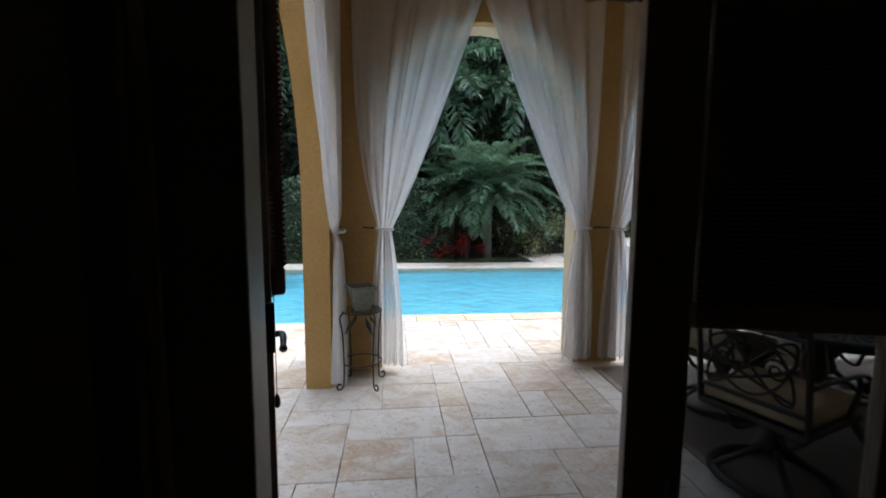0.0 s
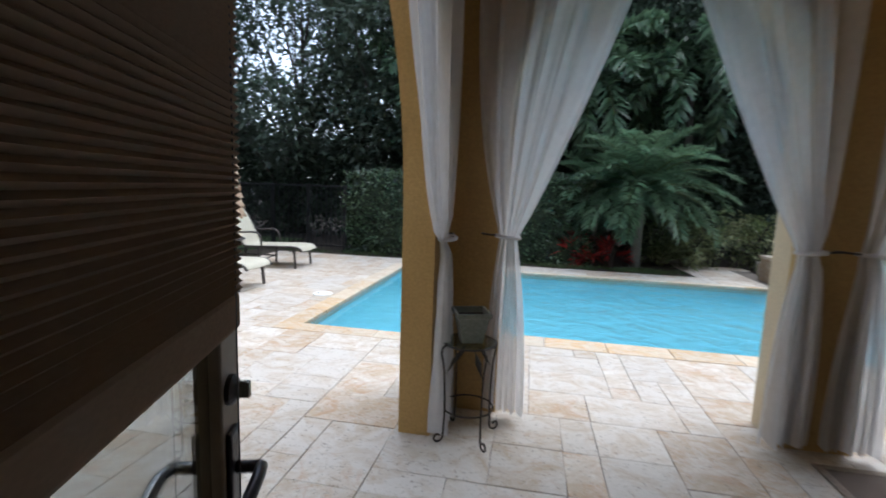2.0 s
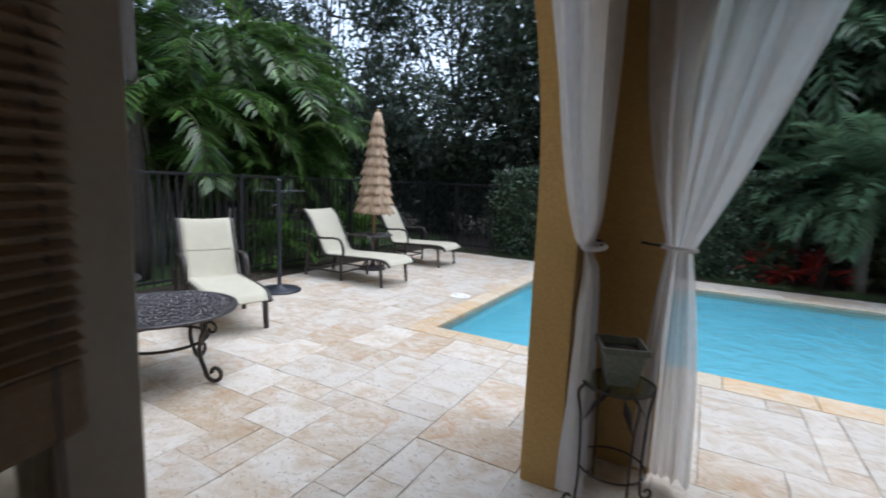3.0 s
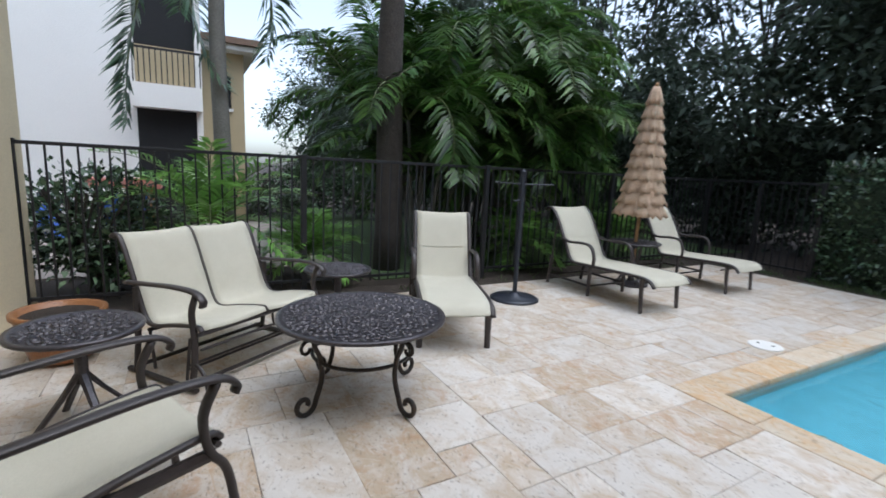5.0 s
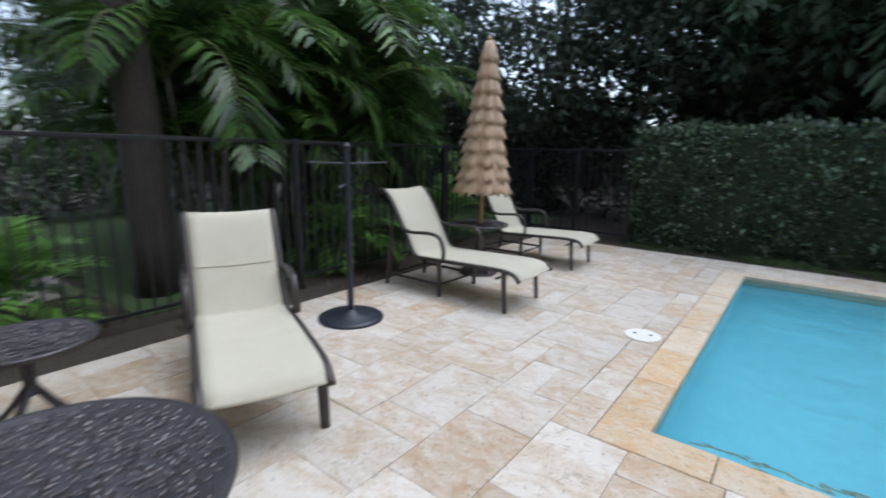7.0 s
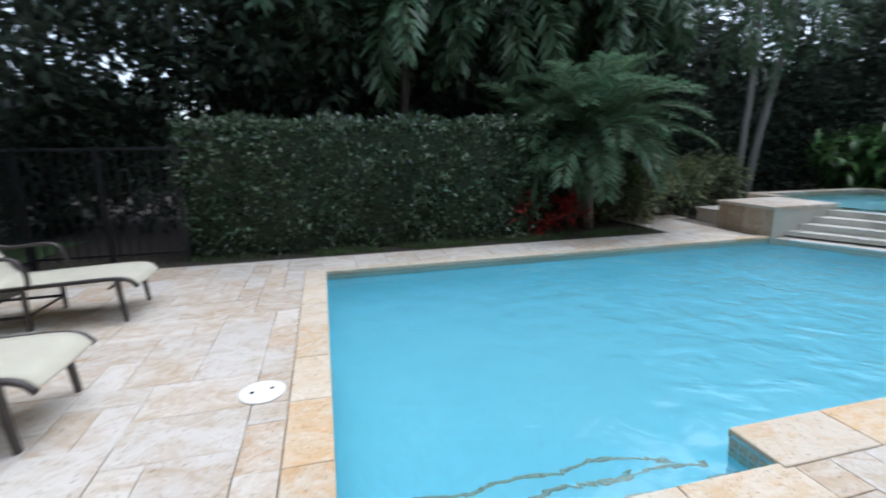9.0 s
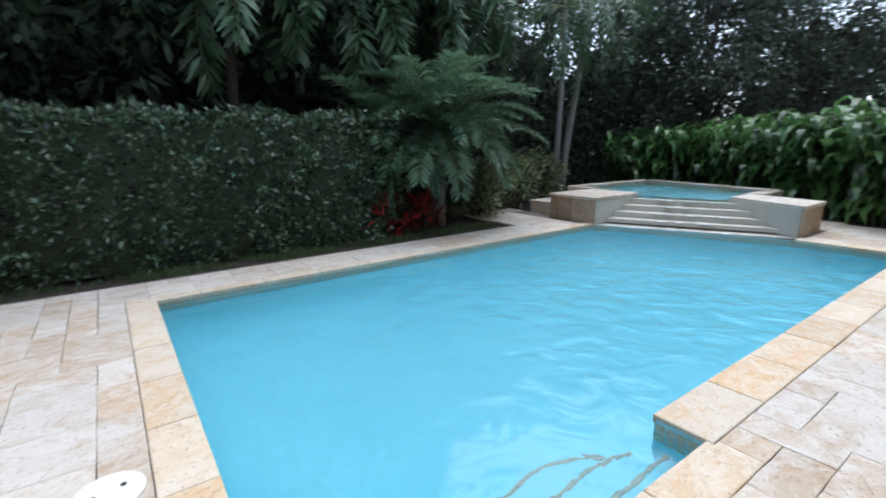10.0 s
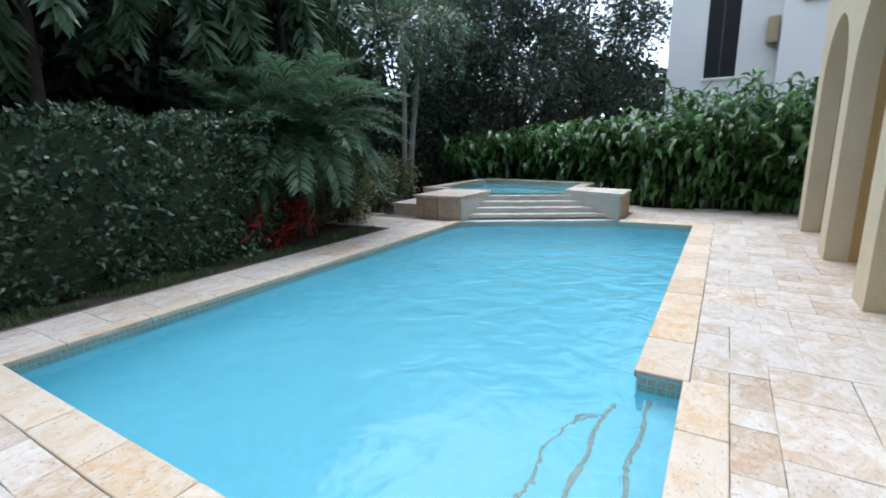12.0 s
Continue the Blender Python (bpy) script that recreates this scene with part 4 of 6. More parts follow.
def hedge_run(name, x0, x1, y0, y1, h, label, seed, per=980):
    """A clipped hedge: a plain dark box for the shade inside, and a skin of small leaves with an uneven face."""
    rg = np.random.default_rng(seed)
    p = thing(name, pose(0, 0, 0), label, "hedge")
    # dark filler box: its colour gives the shade between the leaves
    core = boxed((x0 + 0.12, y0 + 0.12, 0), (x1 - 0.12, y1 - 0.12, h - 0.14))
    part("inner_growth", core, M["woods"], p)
    lv = Leaves()
    for (a, b, c, n0) in (((x1 - x0), h, "front", (0, -1, 0)), ((x1 - x0), (y1 - y0), "top", (0, 0, 1)), ((y1 - y0), h, "end", (-1, 0, 0)), ((y1 - y0), h, "end2", (1, 0, 0))):
        n = int(a * b * per)
        u, v = rg.uniform(0, a, n), rg.uniform(0, b, n)
        lump = 0.06 * np.sin(u * 5.1 + 1.3 * np.sin(v * 4)) + 0.075 * np.sin(v * 9.3 + u * 2.2) * np.sin(u * 11.0)
        deep = rg.uniform(-0.05, 0.16, n) + lump
        if c == "front":
            P = np.stack([x0 + u, y0 + deep, v], 1)
        elif c == "top":
            P = np.stack([x0 + u, y0 + v, h - deep * 0.8], 1)
        elif c == "end":
            P = np.stack([x0 + deep, y0 + u, v], 1)
        else:
            P = np.stack([x1 - deep, y0 + u, v], 1)
        D = unit(np.array(n0) * 0.75 + rg.normal(0, 0.6, (n, 3)) + np.array([0, 0, 0.25]))
        lv.add(P, D, rg.normal(0, 0.7, (n, 3)) + np.array(n0) * 0.4 + np.array([0, 0, 0.8]), rg.uniform(0.055, 0.105, n), rg.uniform(0.032, 0.055, n), 0.1)
    tagged(part("leaf_skin", lv.mesh("leaf_skin"), M["hedge"], p), kind="stuff")
    return p


def ginger(name, m, label, stalks, spread, height, seed, group=""):
    """Shell ginger: many leaning stalks with long arching blades in two ranks, down to the ground."""
    rg = np.random.default_rng(seed)
    p = thing(name, m, label, "shrub", group)
    lv, stem = Blades(), bmesh.new()
    for k in range(stalks):
        a, r = rg.uniform(0, 6.28), spread * math.sqrt(rg.uniform(0, 1))
        base = np.array([r * math.cos(a), r * math.sin(a), -0.04])
        out = rg.uniform(0.1, 0.75)
        hd = np.array([math.cos(a), math.sin(a), 0])
        h = height * rg.uniform(0.35, 1.0) ** 0.7
        t = np.linspace(0, 1, 8)
        pts = base + hd * (out * t ** 2)[:, None] + np.array([0, 0, 1]) * (h * (t - 0.14 * t ** 3))[:, None]
        tube(stem, [tuple(q) for q in pts], [0.012 - 0.008 * x for x in t], 4, 1.0, False)
        n = 15
        s = np.linspace(0.12, 1.0, n)
        P = np.stack([np.interp(s, t, pts[:, i]) for i in range(3)], 1)
        rank = a + rg.uniform(-1.2, 1.2) + np.where(np.arange(n) % 2, 1.3, -1.3)
        lv.add(P, rank + rg.normal(0, 0.35, n), rg.uniform(0.15, 0.95, n), rg.uniform(1.3, 2.5, n), rg.uniform(0.45, 0.78, n), rg.uniform(0.10, 0.16, n))
    part("foliage", lv.mesh("foliage"), M["ginger"], p)
    part("stem_work", stem, M["frond_stem"], p)
    return p


rgt = np.random.default_rng(17)
tufts = Leaves()
for x0, x1, y0, y1, n in ((-1.4, 4.1, 10.58, 10.98, 11000), (-4.7, -1.4, 10.6, 10.98, 1500), (-4.75, -4.4, 4.5, 10.6, 900)):
    P = np.stack([rgt.uniform(x0, x1, n), rgt.uniform(y0, y1, n), np.full(n, -0.03)], 1)
    P = P[np.sin(P[:, 0] * 4.3) + np.sin(P[:, 1] * 13 + P[:, 0] * 9.1) + rgt.normal(0, 0.8, n) > 0]
    n = len(P)
    tufts.add(P, unit(rgt.normal(0, 0.45, (n, 3)) + np.array([0, 0, 1.0])), rgt.normal(0, 1, (n, 3)), rgt.uniform(0.05, 0.13, n), rgt.uniform(0.006, 0.012, n), 0.05)
tagged(part("grass_tufts", tufts.mesh("grass_tufts"), M["grass"]), "ragged tufts of grass along the hedge and fence", "grass", kind="stuff")
# clipped hedge and the planting along the back
hedge_run("hedge", -3.05, 2.3, 10.95, 11.75, 1.78, "dense clipped dark green hedge behind the pool", 3)
palm("date_palm", pose(3.3, 11.5, 0), "small date palm with arching grey-green feather fronds", 1.62, 0.09, 64, 1.85, 64, 0.38, 0.038, 5, M["date"], (-0.2, 1.3), 1.25, 0.2)
palm("date_palm", pose(2.45, 12.0, 0), "small date palm with arching grey-green feather fronds", 1.55, 0.08, 34, 1.65, 54, 0.36, 0.040, 6, M["date"], (-0.2, 1.2), 1.35, 0.15)
for k, (x, y, s) in enumerate(((2.35, 11.12, 0.34), (2.75, 11.1, 0.30), (2.05, 11.02, 0.26))):
    shrub("red_bromeliad", pose(x, y, 0), "dark-leaved plant with bright red bracts under the palm", (s, s, 0.62), 90, 0.26, 20 + k, M["red_leaf"], "red plants", 0.16, "plant", 3, 0.8)
for k, (x, y, s, h) in enumerate(((4.35, 11.75, 0.55, 1.0), (4.9, 12.0, 0.55, 1.15), (5.9, 12.2, 0.6, 1.1), (6.9, 12.5, 0.6, 1.2), (3.9, 12.2, 0.5, 1.1))):
    shrub("variegated_shrub", pose(x, y, 0), "bushy shrub with cream and green leaves", (s, s, h), 1500, 0.10, 30 + k, M["variegated"], "variegated shrubs", 0.5)
palm("tall_palm", pose(7.8, 12.7, 0), "tall palm with a thin pale trunk and plumed fronds", 4.6, 0.06, 14, 2.3, 60, 0.34, 0.03, 11, M["foxtail"], (-0.8, 1.2), 1.6, 1.0, 0.1, "tall palms")
palm("tall_palm", pose(8.3, 12.9, 0), "tall palm with a thin pale trunk and plumed fronds", 5.0, 0.07, 14, 2.4, 60, 0.36, 0.03, 12, M["foxtail"], (-0.8, 1.2), 1.6, 1.0, 0.9, "tall palms")
for k, (x, y, h, hd) in enumerate(((0.2, 12.6, 4.3, 0), (4.6, 13.2, 4.7, 2), (2.1, 12.9, 4.4, 1), (-1.4, 13.0, 4.6, 3))):
    palm("foxtail_palm", pose(x, y, 0, 0, 0, 40 * hd), "foxtail palm with drooping bushy fronds in the shade", h, 0.08, 22, 2.3, 62, 0.46, 0.085, 40 + k, M["foxtail"], (-0.7, 1.0), 1.5, 1.2, 0.15, "foxtail palms", "bark")
# shell ginger along the far end
for k, (x, y, h) in enumerate(((9.0, 4.2, 2.5), (9.1, 5.3, 2.6), (9.3, 6.4, 2.45), (9.8, 7.4, 2.3), (10.3, 8.4, 2.25), (10.6, 9.5, 2.2), (10.7, 10.6, 2.1), (10.5, 11.8, 2.0), (10.8, 5.9, 3.0), (10.9, 4.7, 3.2))):
    ginger("ginger_shrub", pose(x, y, 0, 0, 0, 37 * k), "shell ginger with long glossy arching leaves", 56, 0.7, h, 60 + k, "ginger hedge")
# palms and trees beyond the fence
for k, (x, y, h) in enumerate(((-6.85, 6.0, 2.9), (-6.8, 7.2, 3.1), (-6.9, 8.3, 2.6), (-7.6, 7.5, 3.7), (-8.2, 7.1, 3.5))):
    cane_palm("areca_palm", pose(x, y, 0, 0, 0, 50 * k), "lush areca palm clump with arching green fronds", 13, 0.6, h, 80 + k, M["areca"], 2.1, 46, "areca palms")
royal = palm("royal_palm", pose(-6.1, 2.93, 0), "palm with a stout grey trunk and hanging fronds", 4.9, 0.085, 8, 2.6, 60, 0.45, 0.035, 90, M["foxtail"], (-1.1, 1.1), 1.3, 0.15, 0.1)
hang, hang_stem = Leaves(), bmesh.new()
frond(hang, hang_stem, (0.1, 0, 4.75), -1.03, -1.0, 3.25, 80, 0.38, 0.055, 0.6, np.random.default_rng(3), 0.2)
dead = part("hanging_frond", hang.mesh("hanging_frond"), M["foxtail"], royal, "dark frond hanging straight down")
part("stem_work", hang_stem, M["frond_stem"], dead)
palm("dark_trunk_palm", pose(-5.7, 4.98, 0), "palm with a dark trunk among the areca clumps", 4.8, 0.16, 12, 1.7, 40, 0.42, 0.05, 91, M["areca"], (0.2, 1.3), 1.2, 0.1, 0.0, "", "bark")
for k, (x, y, s) in enumerate(((-5.45, 2.75, 1.1), (-5.3, 3.8, 0.6), (-5.6, 9.4, 0.8), (-5.3, 7.0, 0.7))):
    palm("young_palm", pose(x, y, 0), "young palm with fresh green feather leaves by the fence", 0.7 if k == 0 else 0.3, 0.07, 20, s * 1.15, 26, 0.34, 0.038, 95 + k, M["fresh"], (0.1, 1.35), 1.2, 0.0, 0.0, "young palms")
shrub("round_shrub", pose(-5.5, 1.75, 0), "clipped round shrub with bare lower stems", (0.6, 0.7, 1.2), 4600, 0.085, 101, M["hedge"], "", 0.6, "shrub", 22)
spots = [(-9.5, 12.5, 8.5, 2.6), (-6.0, 14.5, 8, 3.0), (-3.0, 15.0, 9.5, 3.0), (0.0, 16.0, 10, 3.2), (3.0, 17.0, 10, 3.2), (6.2, 17.0, 9.5, 3.0), (9.5, 17.5, 9, 3.0), (12.5, 16.0, 9, 2.8), (14.0, 12.5, 8, 2.6), (-12.0, 10.5, 7, 2.4), (16.5, 14.5, 9, 3.0), (18.0, 10.5, 9, 3.0)]
kinds = []
for k in range(3):
    kinds.append(tree("oak_tree", pose(*spots[k][:2], 0), "tall dark oak with open leafy crown behind the fence", 9.0, 3.0, 2.0, 70, 205, 0.21, 110 + k, M["oak"], 0.17, "oaks"))
for k, (x, y, h, r) in enumerate(spots[3:]):
    s = h / 9.0
    o = copy_thing(kinds[k % 3], pose(x, y, 0, 0, 0, 71 * k + 20))
    o.scale = (s, s, s)
low_oak = copy_thing(kinds[1], pose(-13.6, 6.1, 0, 0, 0, 150))
low_oak.scale = (0.5, 0.5, 0.5)
for k, (y, h) in enumerate(((4.1, 1.15), (5.3, 1.35), (6.6, 1.2), (7.9, 1.4), (9.2, 1.3))):
    shrub("lawn_shrub", pose(-11.9 - 0.2 * (k % 2), y, 0), "dark leafy shrub at the far side of the lawn", (0.85, 0.9, h), 1500, 0.13, 170 + k, M["hedge"], "lawn shrubs", 0.5)
# dense trees that close the view above the hedge, canopy shade put into their colour
dense = []
for k, (x, y, s) in enumerate(((-0.9, 14.4, 1.0), (1.3, 14.6, 1.05), (3.6, 15.0, 1.1))):
    dense.append(tree("shade_tree", pose(x, y, 0), "dense evergreen tree, leaves coloured dark for shade, that shades the hedge", 8.0 * s, 2.4, 1.2, 150, 230, 0.21, 140 + k, M["woods"], 0.2, "shade trees"))
for k, (x, y) in enumerate(((2.3, 16.6), (5.4, 16.0))):
    copy_thing(dense[k % 3], pose(x, y, 0, 0, 0, 80 * k + 33))
# dense undergrowth that closes the view low down, in the same shaded leaf colour
rgu = np.random.default_rng(7)
und = Leaves()
n = 42000
px = rgu.uniform(-14, 15, n)
depth = rgu.gamma(1.6, 0.8, n)
P = np.stack([px, 13.2 + depth, rgu.uniform(0, 1, n) ** 0.8 * (2.6 + 0.8 * np.sin(px * 1.3) + 0.5 * np.sin(px * 3.1))], 1)
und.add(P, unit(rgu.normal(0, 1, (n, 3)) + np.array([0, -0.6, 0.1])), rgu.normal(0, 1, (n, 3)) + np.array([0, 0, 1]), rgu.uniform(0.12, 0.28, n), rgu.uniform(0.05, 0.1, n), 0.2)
tagged(part("undergrowth", und.mesh("undergrowth"), M["woods"]), "dense undergrowth beneath the trees, shade put into its leaf colour", "undergrowth", kind="stuff")
# far belt of woods, also in the shaded leaf colour
far = Leaves()
n = 36000
a = rgu.uniform(-0.55, 3.6, n)
r = rgu.uniform(21, 27, n)
hmax = 4.2 + 1.4 * np.sin(a * 9) + 1.0 * np.sin(a * 23)
P = np.stack([r * np.cos(a), 4 + r * np.sin(a), hmax * rgu.uniform(0, 1, n) ** 0.9], 1)
keep = P[:, 1] > 8 + 0 * P[:, 0]
P = P[keep]
n = len(P)
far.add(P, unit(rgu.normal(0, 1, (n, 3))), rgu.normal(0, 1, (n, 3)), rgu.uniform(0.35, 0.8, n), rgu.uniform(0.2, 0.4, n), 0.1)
tagged(part("far_woods", far.mesh("far_woods"), M["woods"]), "far belt of trees in a shade-darkened leaf colour", "woods", kind="stuff")


# ---- neighbouring houses ----
nb = thing("neighbour_house", pose(0, 0.78, 0), "white and beige two-storey neighbour house with a balcony", "house")
part("wall", boxed((-14, -6, 0), (-11, 2.1, 7.5)), M["white_wall"], nb)
# no real depth here: a dark panel paints the shade of the opening
part("recess", boxed((-11.0, 0.95, 0.0), (-10.985, 2.0, 2.34)), M["dark_void"], nb, "opening whose shade is a flat dark panel")
part("pier", boxed((-11.0, 2.005, 0), (-10.9, 2.12, 7.4)), M["white_wall"], nb)
balc = part("balcony_floor", boxed((-11.0, 0.9, 2.34), (-10.6, 2.1, 2.79)), M["white_wall"], nb)
for k in range(13):
    part("baluster", boxed((-10.64, 0.93 + 0.095 * k, 2.79), (-10.62, 0.95 + 0.095 * k, 3.42)), M["black_metal"], nb)
part("balcony_rail", boxed((-10.65, 0.92, 3.42), (-10.61, 2.1, 3.46)), M["black_metal"], nb)
part("balcony_back", boxed((-11.0, 0.95, 2.79), (-10.985, 2.0, 3.55)), M["beige_wall"], nb, "beige wall behind the balcony rail")
# shade of the upper balcony, painted as a dark panel on the wall
part("balcony_shade", boxed((-11.0, 0.95, 3.55), (-10.985, 2.0, 6.0)), M["dark_void"], nb, "flat dark panel for the shade in the balcony recess")
part("side_wall", boxed((-14.5, 2.13, 0), (-11.6, 3.0, 3.75)), M["beige_wall"], nb, "beige side wing")
part("eave_board", boxed((-14.8, 2.13, 3.75), (-11.2, 3.25, 3.87), 0.02), M["white_wall"], nb)
part("roof", prism([(-14.9, 2.13), (-11.1, 2.13), (-11.1, 3.35), (-14.9, 3.35)], 3.87, 4.0), M["roof"], nb)
w = part("window", boxed((-11.6, 2.5, 2.55), (-11.585, 2.72, 3.25)), M["dark_void"], nb, "narrow dark window")
part("window_sill", boxed((-11.6, 2.46, 2.48), (-11.54, 2.76, 2.545)), M["white_wall"], w)
part("window", boxed((-11.0, -1.9, 1.0), (-10.985, -1.05, 2.0)), M["dark_void"], nb)
slide = thing("toy_slide", pose(-9.4, 0.6, 0, 0, 0, 20), "blue plastic toddler slide beside the white house", "toy")
part("chute", sheet([[(-0.5, -0.15, 0.5), (-0.5, -0.12, 0.44), (-0.5, 0.12, 0.44), (-0.5, 0.15, 0.5)], [(0.1, -0.15, 0.22), (0.1, -0.12, 0.16), (0.1, 0.12, 0.16), (0.1, 0.15, 0.22)], [(0.5, -0.15, 0.08), (0.5, -0.12, 0.03), (0.5, 0.12, 0.03), (0.5, 0.15, 0.08)]], 0.02), M["blue_plastic"], slide)
part("ladder", boxed((-0.62, -0.15, 0), (-0.5, 0.15, 0.5), 0.02), M["blue_plastic"], slide)
cot = thing("toy_house", pose(-9.3, 1.6, 0), "small plastic playhouse with a faded red roof", "toy")
for y in (-0.38, 0.38):
    part("post", boxed((-0.05, y - 0.05, 0), (0.05, y + 0.05, 0.85), 0.01), M["wood_pole"], cot)
part("panel", boxed((-0.03, -0.32, 0.1), (0.03, 0.32, 0.75), 0.01), M["blue_plastic"], cot, "blue panel")
part("roof", prism([(-0.35, -0.55), (0.35, -0.55), (0.35, 0.55), (-0.35, 0.55)], 0.85, 1.0), M["red_roof"], cot)
eh = thing("white_house", pose(0, 0, 0), "white stucco house wall with a tall dark window beyond the shrubs", "house")
part("wall", boxed((14.4, -2, 0), (18, 7.35, 8)), M["white_wall"], eh)
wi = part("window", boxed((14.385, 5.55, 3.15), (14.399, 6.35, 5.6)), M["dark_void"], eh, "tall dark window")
part("window_sill", boxed((14.33, 5.5, 3.07), (14.399, 6.4, 3.145), 0.01), M["white_wall"], wi)
part("mullion", boxed((14.37, 5.94, 3.15), (14.384, 5.97, 5.6)), M["metal_dark"], wi)
part("projecting_wing", boxed((13.6, -2, 0), (14.38, 4.6, 8)), M["white_wall"], eh)
part("ledge", boxed((13.5, -2, 4.75), (13.6, 4.2, 4.9), 0.02), M["roof"], eh)
part("bracket", boxed((14.0, 4.62, 3.9), (14.38, 4.9, 4.6), 0.05), M["beige_wall"], eh, "stone scroll bracket")


# ---- curtains ----
def curtain(name, m, reach, flip, seed, label, tie_at=0.05, tie_z=1.2, top=3.06, low=0.05, group="patio curtains", bulge=0.86, back=-0.05):
    """A sheer panel on a rod: local x runs from the pier into the arch, local y away from the wall."""
    rr = random.Random(seed)
    c = thing(name, m, label, "curtain", group)
    nu, nv = 44, 40
    rows = []
    ph = [rr.uniform(0, 6.28) for _ in range(4)]
    for j in range(nv + 1):
        z = top + (low - top) * j / nv
        if z >= tie_z:
            t = (z - tie_z) / (top - tie_z)
            b = tie_at + 0.06 + (reach - tie_at - 0.06) * t ** bulge
            a = (tie_at - 0.05) * (1 - t) ** 3 + back * (1 - (1 - t) ** 3)
            amp = 0.022 + 0.022 * t
        else:
            t = min(1.0, (tie_z - z) / (tie_z - low))
            s = 1 - (1 - t) ** 2.2
            a, b = tie_at - 0.05 - 0.07 * s, tie_at + 0.06 + 0.10 * s
            amp = 0.018 + 0.035 * s
        pinch = 1 - 0.5 * math.exp(-((z - tie_z) / 0.06) ** 2)
        row = []
        for i in range(nu + 1):
            u = i / nu
            w = u + 0.045 * math.sin(u * 9.1 + ph[1]) + 0.02 * math.sin(u * 23 + ph[3] + z)
            f = (0.65 + 0.5 * math.sin(u * 11 + ph[2])) * math.sin(w * 6.28 * 5.5 + ph[0] + 0.7 * math.sin(z * 1.3 + ph[1])) + 0.3 * math.sin(w * 6.28 * 14 + ph[2] + 1.5 * z)
            hem = 0.012 * math.sin(u * 30 + ph[3]) if j == nv else 0.0
            uu = u + 0.012 * math.sin(u * 6.28 * 6.5 + ph[0] + 1.2)
            row.append(((a + (b - a) * uu) * flip, (0.055 + amp * f) * pinch, z + hem))
        rows.append(row)
    part("panel", sheet(rows), M["sheer"], c, smooth=True)
    part("tie_band", bar([(flip * (tie_at + 0.075 * math.cos(a)), 0.05 + 0.05 * math.sin(a), tie_z - 0.005 * math.cos(a)) for a in (6.2832 * k / 14 for k in range(15))], 0.012, 6), M["sheer"], c)
    part("hook", bar(smooth_line([(flip * (tie_at - 0.16), 0.0, tie_z + 0.01), (flip * (tie_at - 0.15), 0.06, tie_z + 0.012), (flip * (tie_at - 0.02), 0.08, tie_z + 0.004)], 4), 0.007, 6), M["metal_dark"], c, "dark iron hold-back")
    return c


CUR = "sheer white curtain tied back to the yellow pier"
yc = ARC_Y0 - 0.006
# local y points into the patio: turn the panels by 180 degrees, so flip runs the other way
for k, (x, s, reach) in enumerate(((0.895, -1, 0.86), (2.70, 1, 0.98), (2.88, -1, 0.91), (4.66, 1, 0.95), (4.80, -1, 0.95), (6.64, 1, 0.95))):
    curtain("curtain", pose(x, yc, 0, 0, 0, 180), reach, s, 200 + k, CUR, 0.06 if k else 0.05, back=(-0.20, -0.06, 0.04, -0.06, 0.04, -0.06)[k])
curtain("curtain", pose(0.557, 4.02, 0, 0, 0, -90), 1.4, 1, 210, "sheer white curtain tied back beside the wide side arch", 0.19, bulge=0.48)
rod = thing("curtain_rod", pose(0, 0, 0), "thin dark rod that carries the curtains", "curtain rod")
part("rod", bar([(0.575, yc - 0.055, 3.07), (6.6, yc - 0.055, 3.07)], 0.011, 8), M["metal_dark"], rod)
for x in (0.7, 2.76, 4.72, 6.5):
    part("bracket", bar([(x, yc, 3.07), (x, yc - 0.055, 3.07)], 0.008, 6), M["metal_dark"], rod)
rod2 = thing("curtain_rod", pose(0, 0, 0), "thin dark rod over the side arch", "curtain rod")
part("rod", bar([(0.612, 1.3, 3.07), (0.612, 4.06, 3.07)], 0.011, 8), M["metal_dark"], rod2)
for y in (1.4, 3.95):
    part("bracket", bar([(0.555, y, 3.07), (0.612, y, 3.07)], 0.008, 6), M["metal_dark"], rod2)


# ---- furniture ----
def sling(profile, half, sag=0.012, n=9):
    """Woven cloth stretched between two side rails along a profile in x and z."""
    line = smooth_line([(x, 0, z) for x, z in profile], 5)
    rows = []
    for p in line:
        rows.append([(p.x, half * (2 * k / (n - 1) - 1), p.z - sag * (1 - (2 * k / (n - 1) - 1) ** 2)) for k in range(n)])
    return sheet(rows, 0.006)


def rail_of(profile, y, r=0.024, lower=0.014):
    return bar(smooth_line([(x, y, z - lower) for x, z in profile], 4), r, 8, 0.75)


LOUNGE = [(0.27, 0.315), (0.2, 0.375), (0.05, 0.395), (-0.35, 0.385), (-0.80, 0.372), (-0.97, 0.372), (-1.05, 0.43), (-1.14, 0.58), (-1.32, 0.86), (-1.44, 0.985), (-1.52, 1.0), (-1.58, 0.965)]


UPRIGHT = [(0.27, 0.315), (0.2, 0.375), (0.05, 0.395), (-0.35, 0.388), (-0.74, 0.372), (-0.815, 0.366), (-0.845, 0.40), (-0.88, 0.46), (-0.94, 0.58), (-1.07, 0.84), (-1.14, 0.95), (-1.20, 0.97), (-1.25, 0.94)]


